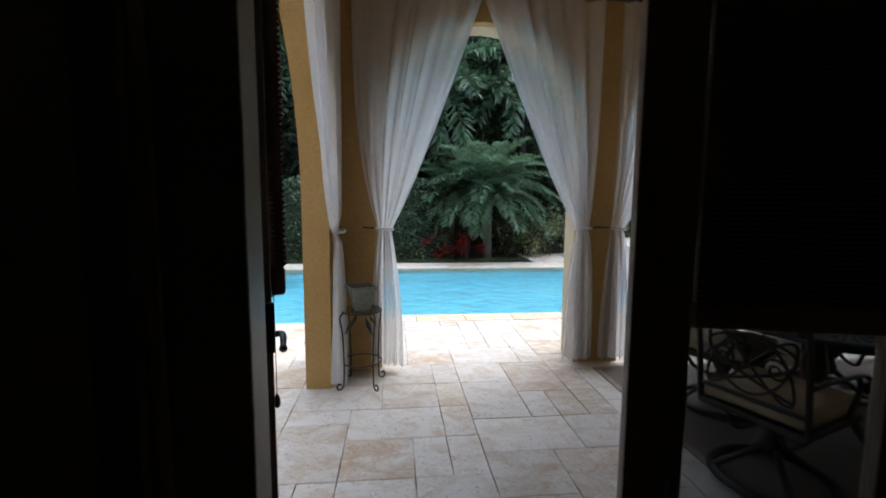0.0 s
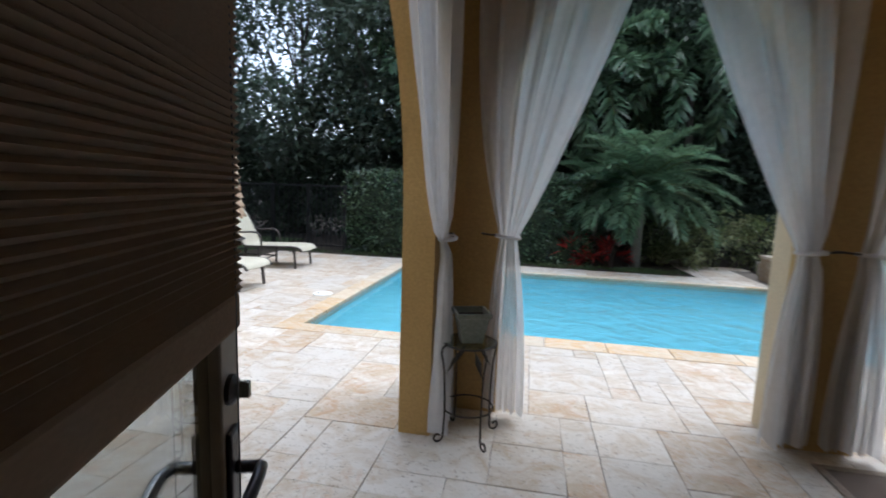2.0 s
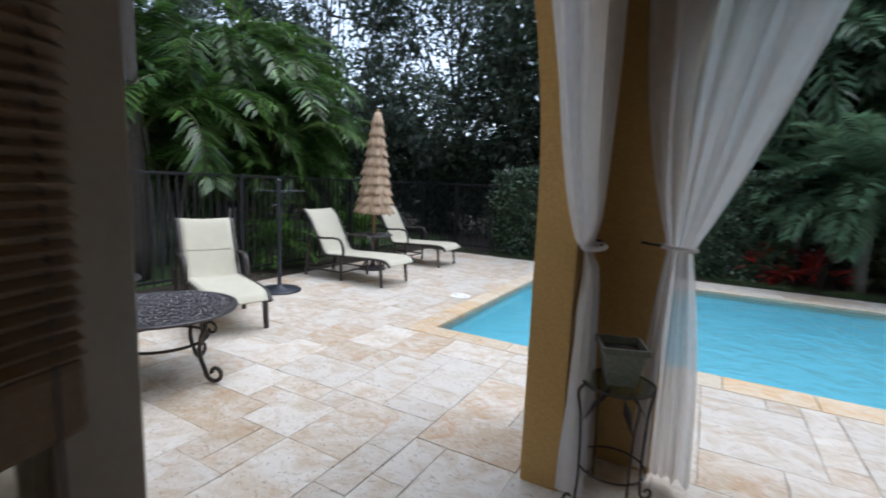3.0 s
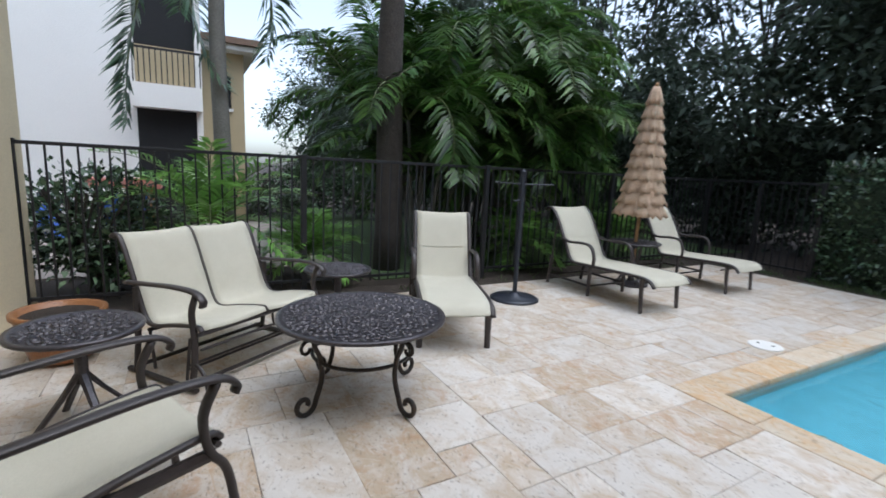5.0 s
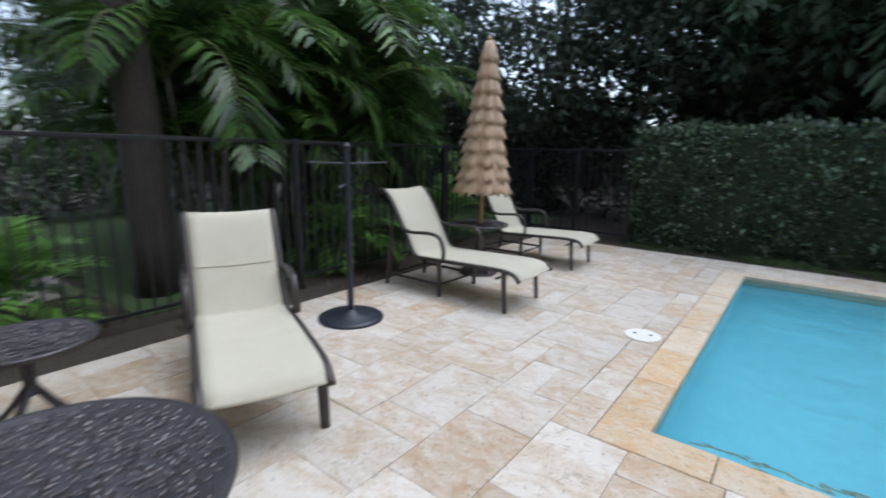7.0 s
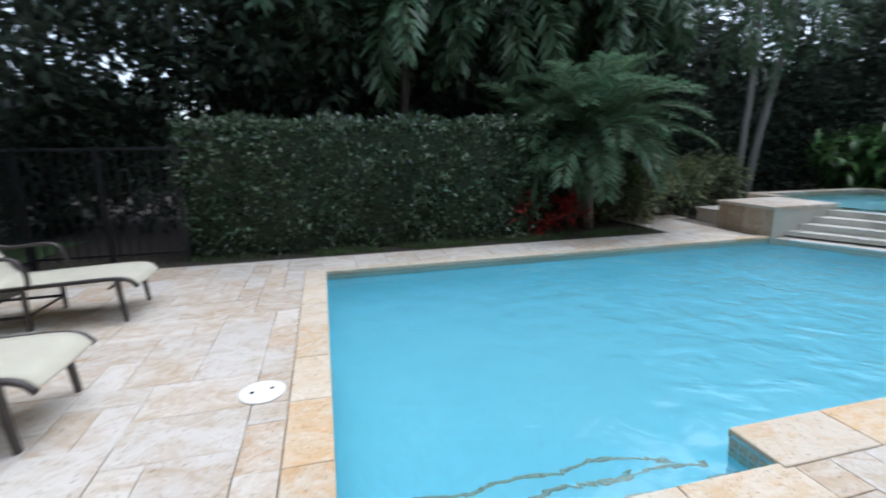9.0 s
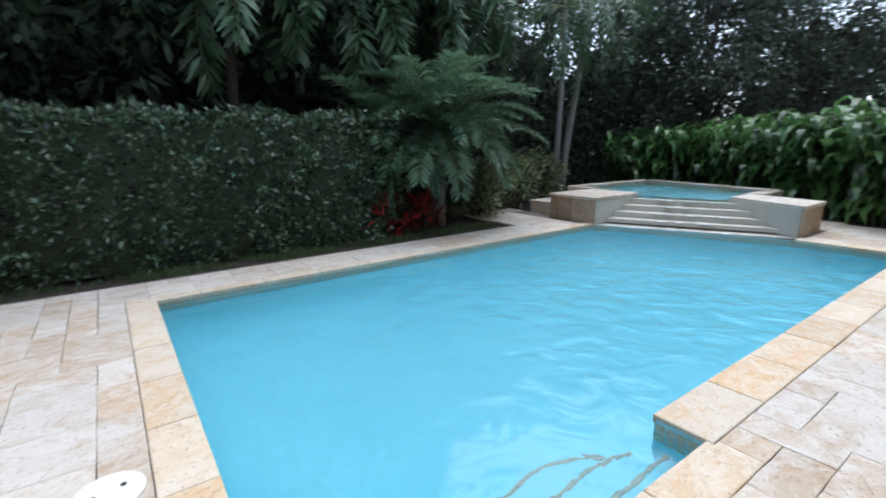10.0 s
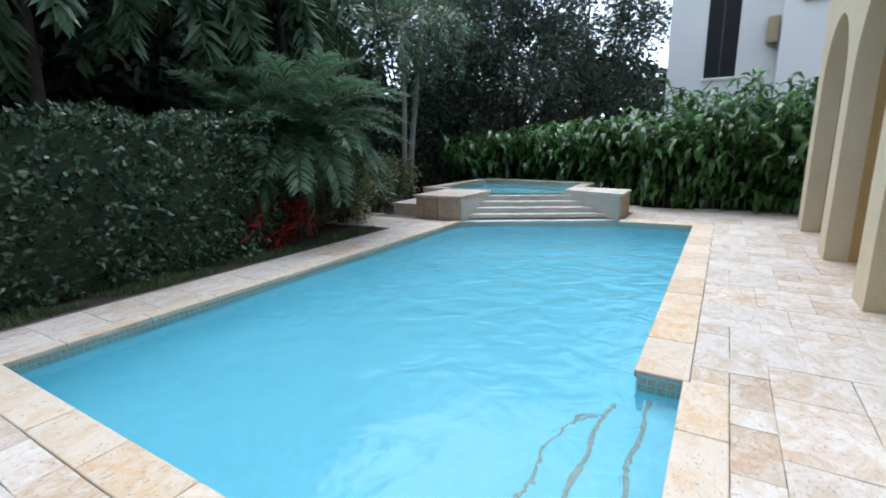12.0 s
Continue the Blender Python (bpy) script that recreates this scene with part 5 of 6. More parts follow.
def lounger(m, label, line=LOUNGE, half=0.285):
    c = thing("sun_lounger", m, label, "lounger", "sun loungers")
    part("sling", sling(line, half), M["sling"], c, "cream woven sling", True)
    edge = half + 0.015
    for a, b, t in ((-4, -5, 0.75),):
        x, z = line[a][0] + (line[b][0] - line[a][0]) * t, line[a][1] + (line[b][1] - line[a][1]) * t
        seam = [(x + 0.003, edge * u, z + 0.003 - 0.012 * (1 - u * u)) for u in (-0.94, -0.6, -0.2, 0.2, 0.6, 0.94)]
        part("seam", bar(seam, 0.003, 6, 0.6), M["sling"], c, "stitched cross seam")
    for y in (-edge, edge):
        part("side_rail", rail_of(line, y), M["metal_taupe"], c, smooth=True)
        for x, spread in ((0.10, 0.03), (-0.67, 0.0), (-1.38, -0.05)):
            part("leg", bar([(x, y, 0.37), (x + spread * 0.3, y, 0.2), (x + spread, y, 0.0)], [0.032, 0.028, 0.025], 6, 0.8), M["metal_taupe"], c)
        part("lower_rail", bar([(-0.67, y, 0.12), (-1.39, y, 0.12)], 0.014, 6), M["metal_taupe"], c)
        part("back_post", bar([(-1.38, y, 0.3), (0.5 * line[-4][0] - 0.70, y, 0.62), (line[-4][0], y, 0.82)], 0.014, 6), M["metal_taupe"], c)
        arm = smooth_line([(-0.60, y * 1.09, 0.38), (-0.60, y * 1.09, 0.48), (-0.66, y * 1.09, 0.59), (-0.80, y * 1.09, 0.615), (-1.05, y * 1.07, 0.60), (-1.20, y * 1.02, 0.63)], 5)
        part("armrest", bar(arm, 0.026, 8, 0.65), M["metal_taupe"], c, smooth=True)
    for x, z in ((0.02, 0.30), (-0.67, 0.12), (-1.39, 0.12)):
        part("cross_bar", bar([(x, -edge, z), (x, edge, z)], 0.011, 6), M["metal_taupe"], c)
    part("head_bar", bar([(line[-1][0], -edge, line[-1][1] - 0.01), (line[-1][0], edge, line[-1][1] - 0.01)], 0.014, 8), M["metal_taupe"], c)
    return c


def facing(x, y, dx, dy):
    return pose(x, y, 0, 0, 0, math.degrees(math.atan2(dy, dx)))


lounger(facing(-2.79, 4.39, 0.92, -0.385), "cream sling sun lounger with a taupe frame beside the round table", UPRIGHT, 0.26)
l2 = lounger(facing(-2.87, 6.97, 1, 0.0) @ Matrix.Diagonal((0.93, 1, 1, 1)), "cream sling sun lounger with raised back facing the pool")
copy_thing(l2, facing(-3.05, 8.83, 1, 0.03) @ Matrix.Diagonal((0.93, 1, 1, 1)))

CHAIR = [(0.05, 0.40), (0.0, 0.425), (-0.25, 0.395), (-0.46, 0.36), (-0.56, 0.40), (-0.66, 0.60), (-0.78, 0.84), (-0.85, 0.90), (-0.91, 0.885)]


def sling_seat(name, m, label, category, width, panels, glider):
    """A low armchair or a double glider: sling panels between rails, curved arms, sled base."""
    c = thing(name, m, label, category)
    hw = width / 2
    step = width / panels
    for k in range(panels):
        mid = -hw + step * (k + 0.5)
        part("sling", sling(CHAIR, step / 2 - 0.012), M["sling"], c, "cream woven sling", True).location = (0, mid, 0)
    for k in range(panels + 1):
        edge = k in (0, panels)
        part("side_rail" if edge else "centre_rail", rail_of(CHAIR, -hw + step * k, 0.018 if edge else 0.011, 0.002 if not edge else 0.01), M["metal_taupe"] if edge else M["piping"], c, smooth=True)
    for y in (-hw - 0.02, hw + 0.02):
        arm = smooth_line([(-0.72, y, 0.60), (-0.50, y, 0.615), (-0.20, y, 0.635), (0.02, y, 0.63), (0.10, y, 0.59), (0.095, y, 0.555)], 5)
        part("armrest", bar(arm, 0.028, 8, 0.5), M["metal_taupe"], c, smooth=True)
        front = smooth_line([(0.03, y, 0.615), (-0.02, y, 0.50), (0.0, y, 0.36), (0.06, y, 0.26), (0.10, y, 0.0)] if not glider else [(0.03, y, 0.615), (-0.02, y, 0.50), (0.0, y, 0.36), (-0.01, y, 0.18), (-0.05, y, 0.03)], 4)
        part("front_leg", bar(front, 0.023, 8, 0.75), M["metal_taupe"], c, smooth=True)
        if glider:
            part("rear_leg", bar([(-0.62, y, 0.58), (-0.62, y, 0.3), (-0.66, y, 0.03)], 0.022, 8, 0.75), M["metal_taupe"], c)
            part("sled_rail", bar([(0.0, y, 0.022), (-0.75, y, 0.022)], 0.02, 8, 0.8), M["metal_taupe"], c)
            part("swing_arm", bar([(-0.08, y * 0.96, 0.33), (-0.13, y * 0.96, 0.06)], 0.011, 6), M["metal_taupe"], c)
            part("swing_arm", bar([(-0.52, y * 0.96, 0.31), (-0.48, y * 0.96, 0.06)], 0.011, 6), M["metal_taupe"], c)
            part("sway_leg", bar(smooth_line([(-0.02, y, 0.20), (0.08, y, 0.14), (0.13, y, 0.0)], 4), 0.014, 6), M["metal_taupe"], c)
        else:
            part("rear_leg", bar(smooth_line([(-0.60, y, 0.61), (-0.55, y, 0.4), (-0.60, y, 0.2), (-0.70, y, 0.0)], 4), 0.022, 8, 0.75), M["metal_taupe"], c, smooth=True)
            part("seat_rail", bar([(0.02, y * 0.97, 0.345), (-0.58, y * 0.97, 0.32)], 0.02, 6, 1.3), M["metal_taupe"], c)
    for x, z in ((0.03, 0.375), (-0.50, 0.32)) + (((-0.66, 0.05), (-0.05, 0.05)) if glider else ((-0.30, 0.33),)):
        part("cross_bar", bar([(x, -hw - 0.02, z), (x, hw + 0.02, z)], 0.014, 6), M["metal_taupe"], c)
    if glider:
        for z in (0.12, 0.16, 0.28):
            part("seat_support", bar([(-0.25 + z, -hw, z), (-0.25 + z, hw, z)], 0.009, 6), M["metal_taupe"], c)
    part("head_bar", bar([(-0.905, -hw, 0.87), (-0.905, hw, 0.87)], 0.015, 8), M["metal_taupe"], c)
    return c


sling_seat("glider_bench", facing(-2.90, 2.95, 0.815, 0.58) @ Matrix.Diagonal((0.86, 1, 1, 1)), "cream sling double glider bench with a taupe metal frame", "bench", 0.99, 2, True)
sling_seat("armchair", facing(-1.62, 2.45, -0.39, 0.92), "cream sling patio armchair with curved taupe arms", "chair", 0.52, 1, False)


def cast_top(r, z, seed, parent):
    """An openwork cast top: a rim, a dark pan below, and many small curled leaves and stems."""
    part("rim", lathe([(r - 0.035, z - 0.012), (r - 0.004, z - 0.016), (r, z - 0.004), (r - 0.004, z + 0.004), (r - 0.028, z + 0.004), (r - 0.035, z - 0.002)], 48), M["metal_dark"], parent, smooth=True)
    part("pan", lathe([(r - 0.036, z - 0.013), (r - 0.036, z - 0.009), (0.0005, z - 0.008)], 36), M["iron"], parent)
    rr = random.Random(seed)
    bm = bmesh.new()
    count = int(560 * r * r / 0.25)
    for k in range(count):
        a, d = 2.39996 * k, (r - 0.045) * math.sqrt((k + 0.5) / count)
        cx, cy, t = d * math.cos(a), d * math.sin(a), rr.uniform(0, 6.28)
        if k % 3:
            s = rr.uniform(0.014, 0.021)
            pts = [(cx + s * math.cos(t + q * 0.9) * (1 - 0.12 * q), cy + s * math.sin(t + q * 0.9) * (1 - 0.12 * q), z) for q in range(5)]
            tube(bm, pts, [0.0055, 0.006, 0.0055, 0.0045, 0.003], 4, 0.8, False)
        else:
            s = rr.uniform(0.018, 0.028)
            ux, uy = math.cos(t), math.sin(t)
            v = [bm.verts.new(q) for q in ((cx - ux * s, cy - uy * s, z - 0.003), (cx - uy * s * .45, cy + ux * s * .45, z + 0.001), (cx + ux * s, cy + uy * s, z - 0.002), (cx + uy * s * .45, cy - ux * s * .45, z + 0.001), (cx, cy, z + 0.005))]
            for i in range(4):
                bm.faces.new((v[i], v[(i + 1) % 4], v[4]))
    tagged(part("lattice", bm, M["metal_dark"], parent, "cast pattern of curling leaves"), kind="stuff")


ct = thing("coffee_table", pose(-2.22, 3.42, 0, 0, 0, 66), "round cast-metal patio table with scrolled iron legs", "table")
cast_top(0.50, 0.52, 1, ct)
for k in range(4):
    leg = bar(smooth_line([(0.30, 0, 0.50), (0.34, 0, 0.42), (0.30, 0, 0.32), (0.29, 0, 0.2), (0.33, 0, 0.08)], 5) + scroll((0.402, 0, 0.078), 0.07, 0.02, 188, 560, "xz", 20), 0.015, 8)
    part("leg", leg, M["iron"], ct, "scrolled iron leg", True).rotation_euler = (0, 0, radians(90 * k + 45))
    curl = bar(scroll((0.385, 0, 0.40), 0.055, 0.016, 180, -180, "xz", 18), 0.010, 6)
    part("leg_curl", curl, M["iron"], ct, smooth=True).rotation_euler = (0, 0, radians(90 * k + 45))
part("stretcher_ring", bar([(0.292 * math.cos(a), 0.292 * math.sin(a), 0.29) for a in (6.28319 * k / 40 for k in range(41))], 0.011, 6), M["iron"], ct, smooth=True)


def side_table(m, label, r, z, straight=True):
    c = thing("side_table", m, label, "table", "side tables")
    cast_top(r, z, int(r * 100), c)
    part("hub", lathe([(0.05, z - 0.08), (0.035, z - 0.06), (0.06, z - 0.014), (0.05, z - 0.012)], 16), M["metal_dark"], c)
    part("column", bar([(0, 0, z - 0.05), (0, 0, z * 0.45)], 0.03, 10), M["metal_dark"], c)
    for k in range(4):
        part("leg", bar([(0.01, 0, z * 0.55), (0.09, 0, z * 0.34), (0.24, 0, 0.0)], [0.026, 0.022, 0.02], 6, 0.6), M["metal_dark"], c).rotation_euler = (0, 0, radians(90 * k + 30))
    return c


side_table(pose(-2.47, 2.02, 0), "small round cast-metal side table with splayed legs", 0.29, 0.53)
side_table(pose(-3.56, 3.66, 0, 0, 0, 15), "small round cast-metal side table between bench and lounger", 0.29, 0.5)
ut = side_table(pose(-3.74, 7.72, 0, 0, 0, 40), "round side table with a closed umbrella through it", 0.33, 0.58)

um = thing("patio_umbrella", pose(-3.74, 7.72, 0, 0, 1.2, 0), "closed tan patio umbrella with tiers of ruffled fringe", "umbrella")
part("pole", bar([(0, 0, 0.02), (0, 0, 2.57)], 0.022, 10), M["wood_pole"], um, "wooden pole")
part("base_plate", lathe([(0.22, 0.0), (0.22, 0.03), (0.05, 0.06), (0.03, 0.16), (0.024, 0.16)], 24), M["metal_dark"], um)
tiers = 10
for k in range(tiers):
    z1 = 2.55 - 1.55 * (k / tiers) ** 0.96
    z0 = z1 - 1.55 / tiers - 0.06
    r1, r0 = 0.04 + 0.205 * (k / tiers), 0.07 + 0.225 * ((k + 1) / tiers)
    rr = random.Random(300 + k)
    rows = []
    n = 64
    for j, t in enumerate((0, 0.35, 0.7, 1.0)):
        ring = []
        for i in range(n + 1):
            a = 6.28319 * (i % n) / n
            lobe = 1 + 0.13 * t * math.cos(8 * a + 0.3) + 0.07 * t * math.sin(19 * a + k * 1.7) + 0.05 * t * math.sin(31 * a + k)
            r = (r1 + (r0 - r1) * t ** 0.8) * lobe
            ragged = (0.022 * math.sin(27 * a + k * 2.1) + 0.014 * math.sin(41 * a + k)) if j == 3 else 0
            ring.append((r * math.cos(a), r * math.sin(a), z1 + (z0 - z1) * t + ragged))
        rows.append(ring)
    part("ruffle", sheet(rows, 0.004), M["thatch"], um, "ruffled tan fringe", True)
part("finial", lathe([(0.02, 2.55), (0.026, 2.575), (0.012, 2.60), (0.0005, 2.61)], 12), M["wood_pole"], um)

us = thing("umbrella_stand", pose(-3.68, 5.72, 0), "dark iron umbrella stand with a heavy round base", "stand")
part("base_plate", lathe([(0.27, 0.0), (0.272, 0.018), (0.24, 0.034), (0.06, 0.05), (0.045, 0.075), (0.03, 0.08)], 40), M["navy"], us, smooth=True)
part("pole", bar([(0, 0, 0.06), (0, 0, 1.42)], 0.026, 12), M["navy"], us)
part("cap", lathe([(0.03, 1.40), (0.034, 1.42), (0.0005, 1.45)], 12), M["navy"], us)
part("cross_arm", bar([(0.02, -0.38, 1.30), (0.0, 0, 1.285), (0.02, 0.42, 1.29)], 0.008, 6), M["navy"], us)
part("lock_knob", bar([(0, -0.02, 1.12), (0, -0.1, 1.10)], 0.009, 6), M["navy"], us)

gp = thing("planter_pot", pose(-3.5, 1.75, 0), "wide brown glazed planter bowl filled with soil", "planter")
part("bowl", lathe([(0.13, 0.0), (0.18, 0.04), (0.22, 0.2), (0.245, 0.31), (0.265, 0.325), (0.265, 0.35), (0.235, 0.352), (0.225, 0.31)], 32), M["terracotta"], gp, smooth=True)
part("soil", lathe([(0.22, 0.28), (0.22, 0.315), (0.0005, 0.325)], 24), M["soil"], gp)

ps = thing("plant_stand", pose(0.775, 3.78, 0, 0, 0, 12), "wrought-iron plant stand with a round glass top", "plant stand")
part("glass_top", lathe([(0.15, 0.60), (0.15, 0.608), (0.0005, 0.608)], 28), M["table_glass"], ps)
part("hoop", bar([(0.155 * math.cos(a), 0.155 * math.sin(a), 0.598) for a in (6.28319 * k / 32 for k in range(33))], 0.006, 6), M["iron"], ps)
for k in range(4):
    pts = smooth_line([(0.155, 0, 0.60), (0.185, 0, 0.56), (0.165, 0, 0.44), (0.155, 0, 0.2), (0.16, 0, 0.06)], 4) + scroll((0.195, 0, 0.045), 0.036, 0.012, 160, 520, "xz", 14)
    leg = part("leg", bar(pts, 0.0065, 6), M["iron"], ps, smooth=True)
    leg.rotation_euler = (0, 0, radians(90 * k + 25))
    lf = bmesh.new()
    v = [lf.verts.new(p) for p in ((0.06, 0, 0.56), (0.10, 0.022, 0.50), (0.155, 0, 0.42), (0.10, -0.022, 0.50), (0.105, 0, 0.515))]
    for i in range(4):
        lf.faces.new((v[i], v[(i + 1) % 4], v[4]))
    part("iron_leaf", lf, M["iron"], leg)
part("lower_ring", bar([(0.15 * math.cos(a), 0.15 * math.sin(a), 0.2) for a in (6.28319 * k / 28 for k in range(29))], 0.005, 6), M["iron"], ps)
sp = thing("square_pot", pose(0.775, 3.78, 0.609, 0, 0, 20), "square tapered grey-green pot of dark soil", "pot")
pot = bmesh.new()
ringsq = [[pot.verts.new((sx * h, sy * h, z)) for sx, sy in ((-1, -1), (1, -1), (1, 1), (-1, 1))] for h, z in ((0.06, 0), (0.088, 0.15), (0.10, 0.155), (0.10, 0.18), (0.088, 0.18), (0.085, 0.15))]
for r, s in zip(ringsq, ringsq[1:]):
    for k in range(4):
        pot.faces.new((r[k], r[(k + 1) % 4], s[(k + 1) % 4], s[k]))
pot.faces.new(ringsq[0][::-1])
part("pot_body", pot, M["pot_green"], sp)
part("soil", boxed((-0.086, -0.086, 0.14), (0.086, 0.086, 0.145), 0.004), M["soil"], sp)

rug = thing("rug", pose(0, 0, 0), "flat taupe outdoor rug with a bound edge under the dining set", "rug")
part("field", boxed((2.78, 1.75, 0.001), (6.2, 3.93, 0.008), 0.002), M["rug"], rug)
for a, b in (((2.73, 1.70, 0.001), (2.778, 3.98, 0.010)), ((6.202, 1.70, 0.001), (6.25, 3.98, 0.010)), ((2.78, 3.932, 0.001), (6.2, 3.98, 0.010)), ((2.78, 1.70, 0.001), (6.2, 1.748, 0.010))):
    part("binding", boxed(a, b, 0.002), M["rug_edge"], rug)


def swivel_chair(m, label):
    """A cast dining chair on a swivel ring: scrolled back with a woven knot, cushion, curled arms."""
    c = thing("dining_chair", m, label, "chair", "dining chairs")
    for y in (-0.25, 0.25):
        up = smooth_line([(-0.24, y, 0.40), (-0.26, y, 0.55), (-0.29, y, 0.78), (-0.33, y, 0.92)], 5) + scroll((-0.365, y, 0.915), 0.034, 0.012, 10, 330, "xz", 14)
        part("back_post", bar(up, 0.015, 8), M["iron"], c, smooth=True)
        arm = smooth_line([(-0.27, y, 0.64), (-0.1, y * 1.1, 0.66), (0.12, y * 1.14, 0.65), (0.22, y * 1.12, 0.61)], 5) + scroll((0.195, y * 1.12, 0.585), 0.035, 0.012, 40, -300, "xz", 14)
        part("armrest", bar(arm, 0.014, 8, 0.7), M["iron"], c, smooth=True)
        part("arm_post", bar(smooth_line([(0.10, y * 1.12, 0.64), (0.16, y * 1.05, 0.55), (0.10, y, 0.42)], 5), 0.012, 8), M["iron"], c, smooth=True)
    for z, x in ((0.86, -0.308), (0.50, -0.252)):
        part("back_rail", bar([(x, -0.25, z), (x, 0.25, z)], 0.013, 8), M["iron"], c)
    knot = part("knot", bar([(-0.28, 0.20 * math.sin(2 * t), 0.68 + 0.145 * math.sin(3 * t)) for t in (6.28319 * k / 90 for k in range(91))], 0.0075, 5), M["iron"], c, "interlaced cast knot", True)
    part("knot", bar([(-0.28, 0.20 * math.sin(3 * t + 0.8), 0.68 + 0.13 * math.sin(2 * t)) for t in (6.28319 * k / 90 for k in range(91))], 0.0075, 5), M["iron"], c, "interlaced cast knot", True)
    for y in (-0.12, 0.12):
        part("back_curl", bar(scroll((-0.28, y, 0.68), 0.06, 0.015, 0, 540, "yz", 26), 0.007, 5), M["iron"], c, smooth=True)
    part("cushion", boxed((-0.25, -0.245, 0.425), (0.25, 0.245, 0.515), 0.035), M["cushion"], c, "tan seat cushion", True)
    part("seat_frame", boxed((-0.26, -0.255, 0.385), (0.26, 0.255, 0.424), 0.012), M["iron"], c)
    part("tie", bar(smooth_line([(-0.26, 0.27, 0.46), (-0.30, 0.29, 0.40), (-0.31, 0.285, 0.30)], 4), 0.006, 5), M["cushion"], c)
    part("swivel_hub", lathe([(0.05, 0.16), (0.06, 0.2), (0.04, 0.26), (0.1, 0.36), (0.1, 0.385)], 16), M["iron"], c, smooth=True)
    for s in (-1, 1):
        part("rocker_spring", bar(smooth_line([(0.22, 0.12 * s, 0.385), (0.12, 0.12 * s, 0.27), (-0.12, 0.12 * s, 0.27), (-0.22, 0.12 * s, 0.385)], 5), 0.014, 8, 0.8), M["iron"], c, smooth=True)
    part("base_ring", bar([(0.27 * math.cos(a), 0.27 * math.sin(a), 0.035) for a in (6.28319 * k / 36 for k in range(37))], 0.026, 8, 0.8), M["iron"], c, smooth=True)
    for k in range(4):
        part("spoke", bar(smooth_line([(0.03, 0, 0.2), (0.12, 0, 0.14), (0.27, 0, 0.045)], 4), 0.02, 8, 0.7), M["iron"], c, smooth=True).rotation_euler = (0, 0, radians(45 + 90 * k))
    return c


dc = swivel_chair(facing(3.33, 3.2, 0.5, -0.86), "black cast-iron swivel chair with a tan cushion on the rug")
for x, y, dx, dy in ((2.98, 2.35, 0.9, 0.35), (4.3, 3.35, -0.45, -0.9), (4.25, 2.05, -0.4, 0.9)):
    copy_thing(dc, facing(x, y, dx, dy))
dt = thing("dining_table", pose(3.68, 2.85, 0), "round black cast-metal dining table on the rug", "table")
cast_top(0.62, 0.73, 7, dt)
part("pedestal", lathe([(0.06, 0.1), (0.05, 0.3), (0.08, 0.4), (0.05, 0.55), (0.12, 0.7), (0.12, 0.71)], 20), M["iron"], dt, smooth=True)
for k in range(4):
    part("foot", bar(smooth_line([(0.04, 0, 0.3), (0.15, 0, 0.25), (0.28, 0, 0.06), (0.36, 0, 0.03)], 4), 0.022, 8), M["iron"], dt, smooth=True).rotation_euler = (0, 0, radians(90 * k + 20))


# ---- paving, last ----
deck = bmesh.new()
for a, b in (((DECK[0], DECK[2] - 0.03, -0.06), (DECK[1], GY + 0.002, -0.012)), ((DECK[0], GY + 0.002, -0.06), (POOL_X0 - 0.02, DECK[3], -0.012)), ((BAY_X1 + 0.02, GY + 0.002, -0.06), (DECK[1], POOL_Y0 - 0.02, -0.012)),
             ((POOL_X1 + 0.02, POOL_Y0 - 0.02, -0.06), (DECK[1], 7.1, -0.012)), ((POOL_X0 - 0.02, POOL_Y1 + 0.02, -0.06), (5.35, DECK[3], -0.012)), ((4.2, DECK[3], -0.06), (5.6, 12.0, -0.012)), ((POOL_X0 - 0.02, GY + 0.002, -0.06), (BAY_X1 + 0.02, BAY_Y0 - 0.02, -0.012))):
    box(deck, a, b)
deck_ob = tagged(part("patio_paving", deck, M["joint"]), "cream and tan travertine paving in mixed slab sizes", "paving", kind="structure")


def slab_mesh(w, d, seed):
    rr = random.Random(seed)
    g, bv, h = 0.0016, 0.0035, 0.03
    bm = bmesh.new()
    pts = []
    x0, x1, y0, y1 = g, w - g, g, d - g
    jit = lambda: rr.uniform(-0.0028, 0.0028)
    corners = [(x0, y0), (x1, y0), (x1, y1), (x0, y1)]
    low, mid = [], []
    for (xa, ya), (xb, yb) in zip(corners, corners[1:] + corners[:1]):
        for t in (0.0, 0.35, 0.7):
            low.append((xa + (xb - xa) * t + jit(), ya + (yb - ya) * t + jit()))
    cx, cy = w / 2, d / 2
    bot = [bm.verts.new((x, y, -0.025)) for x, y in low]
    ring = [bm.verts.new((x, y, -bv * 0.8)) for x, y in low]
    top = [bm.verts.new((x + (bv if x < cx else -bv), y + (bv if y < cy else -bv), rr.uniform(-0.0008, 0.0008))) for x, y in low]
    n = len(low)
    for k in range(n):
        j = (k + 1) % n
        bm.faces.new((bot[k], bot[j], ring[j], ring[k])), bm.faces.new((ring[k], ring[j], top[j], top[k]))
    bm.faces.new(top)
    me = bpy.data.meshes.new("paver")
    bm.to_mesh(me)
    bm.free()
    me.materials.append(M["paver"])
    return me


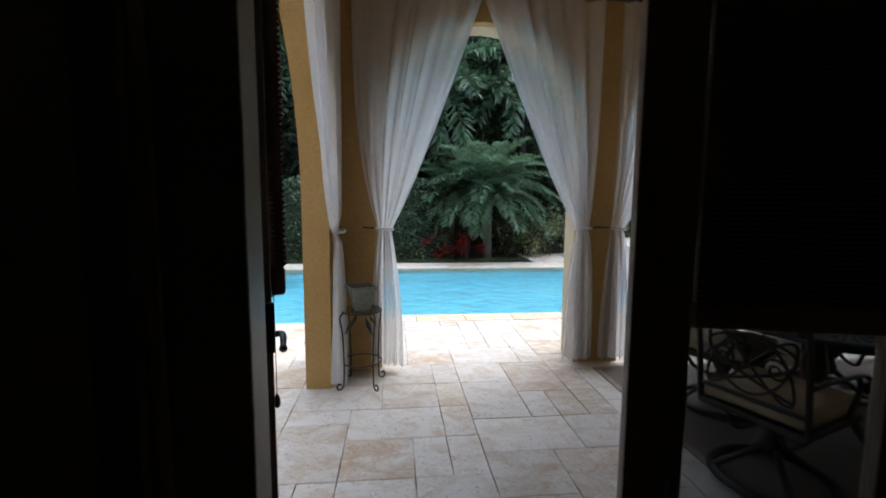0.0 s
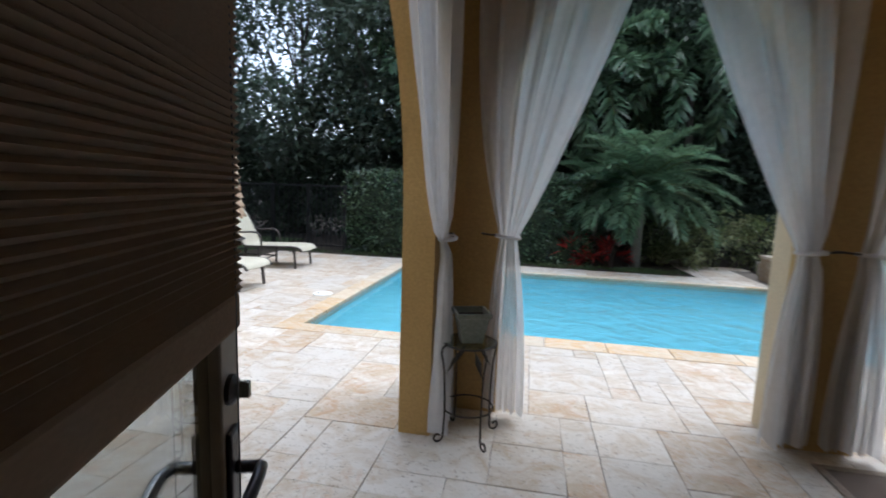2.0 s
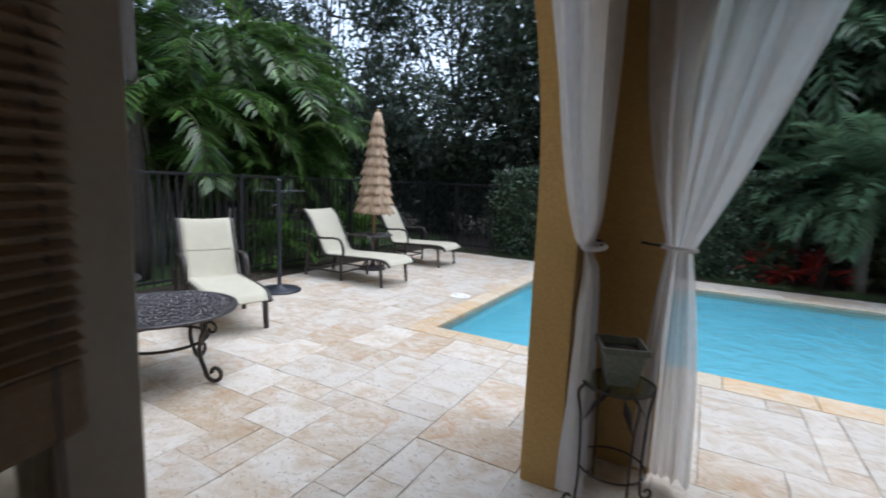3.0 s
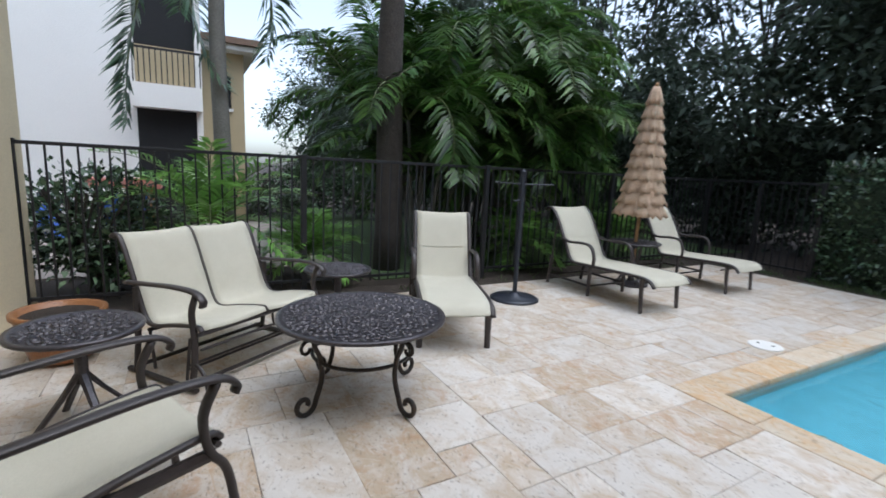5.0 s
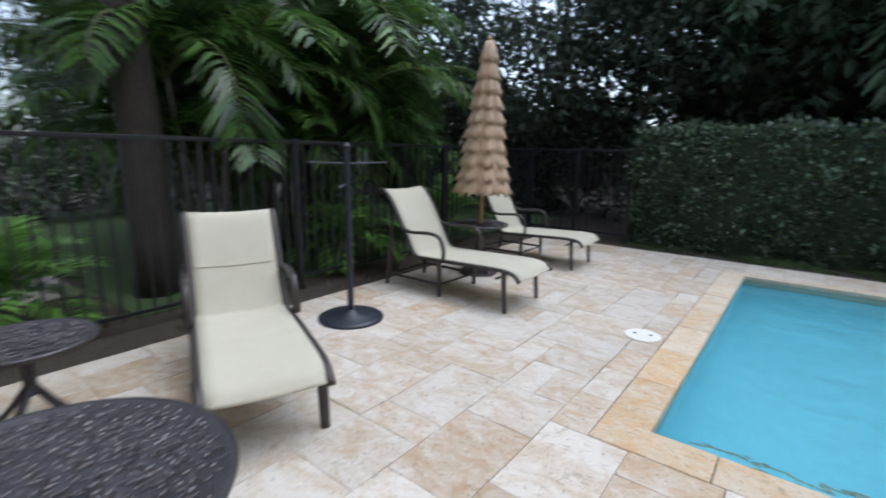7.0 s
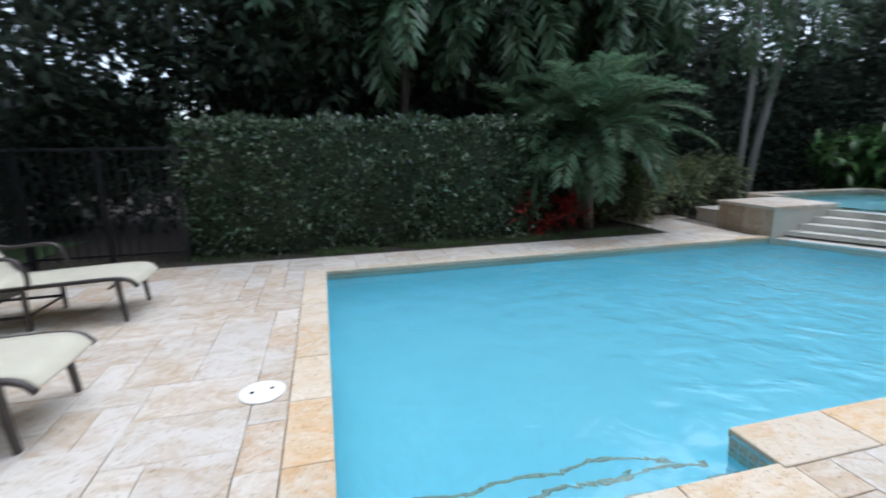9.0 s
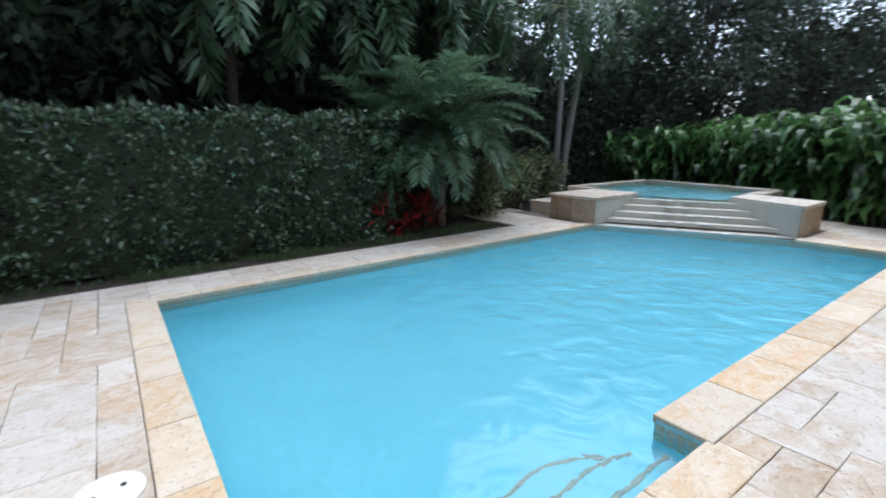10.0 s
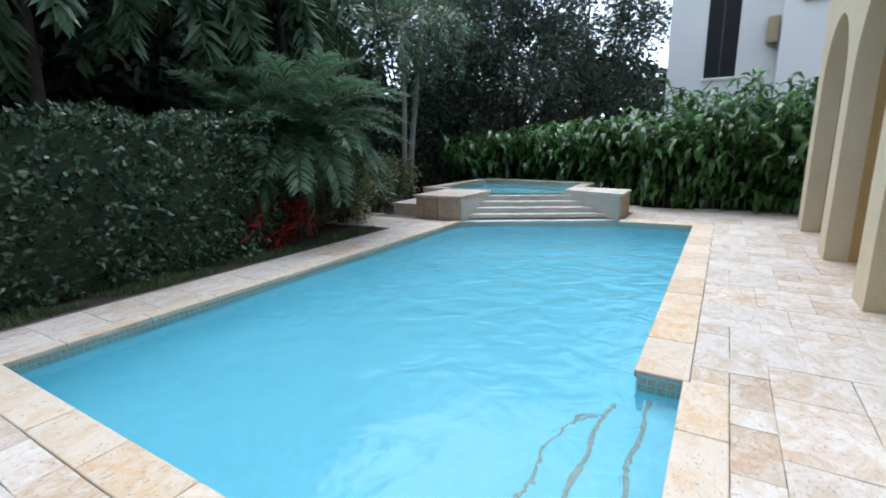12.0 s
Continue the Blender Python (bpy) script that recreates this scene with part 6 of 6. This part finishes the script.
SIZES = [(3, 2), (2, 3), (2, 2), (3, 3), (2, 1), (1, 2), (1, 1)]
slabs = {s: [slab_mesh(s[0] * CELL, s[1] * CELL, 5 * s[0] + s[1] + 31 * v) for v in range(2)] for s in SIZES}
prng = random.Random(12)
i0, i1 = math.floor((DECK[0] - GX) / CELL), math.floor((DECK[1] - GX) / CELL)
j0, j1 = math.floor((DECK[2] - GY) / CELL) , math.floor((12.0 - GY) / CELL)


def is_deck(i, j):
    x, y = GX + (i + 0.5) * CELL, GY + (j + 0.5) * CELL
    if x < DECK[0] - 0.1 or y > 12.0 or y < DECK[2] - 0.05 or (y > DECK[3] and not 4.2 < x < 5.6):
        return False
    if GX < x < GX + 11 * CELL and GY < y < POOL_Y1:
        return False
    if GX < x < GX + 40 * CELL and GY + CELL < y < GY + 22 * CELL:
        return False
    if inside(x, y, SPA_FOOT):
        return False
    return True


taken, singles, rest = set(), [], []
for j in range(j0, j1 + 1):
    for i in range(i0, i1 + 1):
        if (i, j) in taken or not is_deck(i, j):
            continue
        order = SIZES[:]
        weights = {(3, 2): 4, (2, 3): 4, (2, 2): 4.5, (3, 3): 0.8, (2, 1): 2.6, (1, 2): 2.6, (1, 1): 0.6}
        order.sort(key=lambda s: -prng.random() ** (1 / weights[s]))
        for w, d in order + [(1, 1)]:
            cells = [(i + a, j + b) for a in range(w) for b in range(d)]
            if all(c not in taken and is_deck(*c) for c in cells):
                taken.update(cells)
                x, y = GX + i * CELL, GY + j * CELL
                near = -4.0 < x < 2.9 and 1.2 < y < 5.7 or -3.2 < x < -1.2 and y < 9
                (singles if near else rest).append((x, y, w, d))
                break
for k, (x, y, w, d) in enumerate(singles[:420]):
    o = part("paver", slabs[(w, d)][k % 2], M["paver"], deck_ob)
    o.location = (x, y, prng.uniform(-0.0015, 0.0015))
verts, faces = [], []
for x, y, w, d in rest + singles[420:]:
    me = slabs[(w, d)][0]
    z = prng.uniform(-0.0015, 0.0015)
    base = len(verts)
    verts += [(v.co.x + x, v.co.y + y, v.co.z + z) for v in me.vertices]
    faces += [[base + q for q in f.vertices] for f in me.polygons]
far_pavers = bpy.data.meshes.new("far_pavers")
far_pavers.from_pydata(verts, [], faces)
tagged(part("far_pavers", far_pavers, M["paver"], deck_ob), kind="stuff")

# coping round the pool
cop = tagged(new("pool_coping"), "warm orange and cream travertine coping round the pool", "coping", kind="structure")


def coping(x0, y0, x1, y1, along, inner):
    """A run of bull-nosed stones filling a strip; inner tells which side overhangs the water."""
    length = (x1 - x0) if along == "x" else (y1 - y0)
    n = max(1, round(length / 0.61))
    for k in range(n):
        a, b = length * k / n + 0.002, length * (k + 1) / n - 0.002
        p, q = ((x0 + a, y0 + 0.002), (x0 + b, y1 - 0.002)) if along == "x" else ((x0 + 0.002, y0 + a), (x1 - 0.002, y0 + b))
        over = {"n": (0, 0, 0, 0.025), "s": (0, -0.025, 0, 0), "e": (0, 0, 0.025, 0), "w": (-0.025, 0, 0, 0)}[inner]
        cxm, cym = (p[0] + q[0]) / 2, (p[1] + q[1]) / 2
        o = part("coping_stone", boxed((p[0] + over[0] - cxm, p[1] + over[1] - cym, -0.045), (q[0] + over[2] - cxm, q[1] + over[3] - cym, 0.004), 0.009), M["coping"], cop)
        o.location = (cxm, cym, prng.uniform(-0.001, 0.001))


EX, EY = GX + 40 * CELL, GY + 22 * CELL
coping(GX, GY, BAY_X1, BAY_Y0, "x", "n")
coping(BAY_X1, GY, GX + 11 * CELL, GY + CELL, "x", "w")
coping(BAY_X1, GY + CELL, EX, POOL_Y0, "x", "n")
coping(GX, BAY_Y0, POOL_X0, POOL_Y1, "y", "e")
coping(GX, POOL_Y1, 5.335, EY, "x", "s")
coping(POOL_X1, POOL_Y0, EX, 7.08, "y", "w")
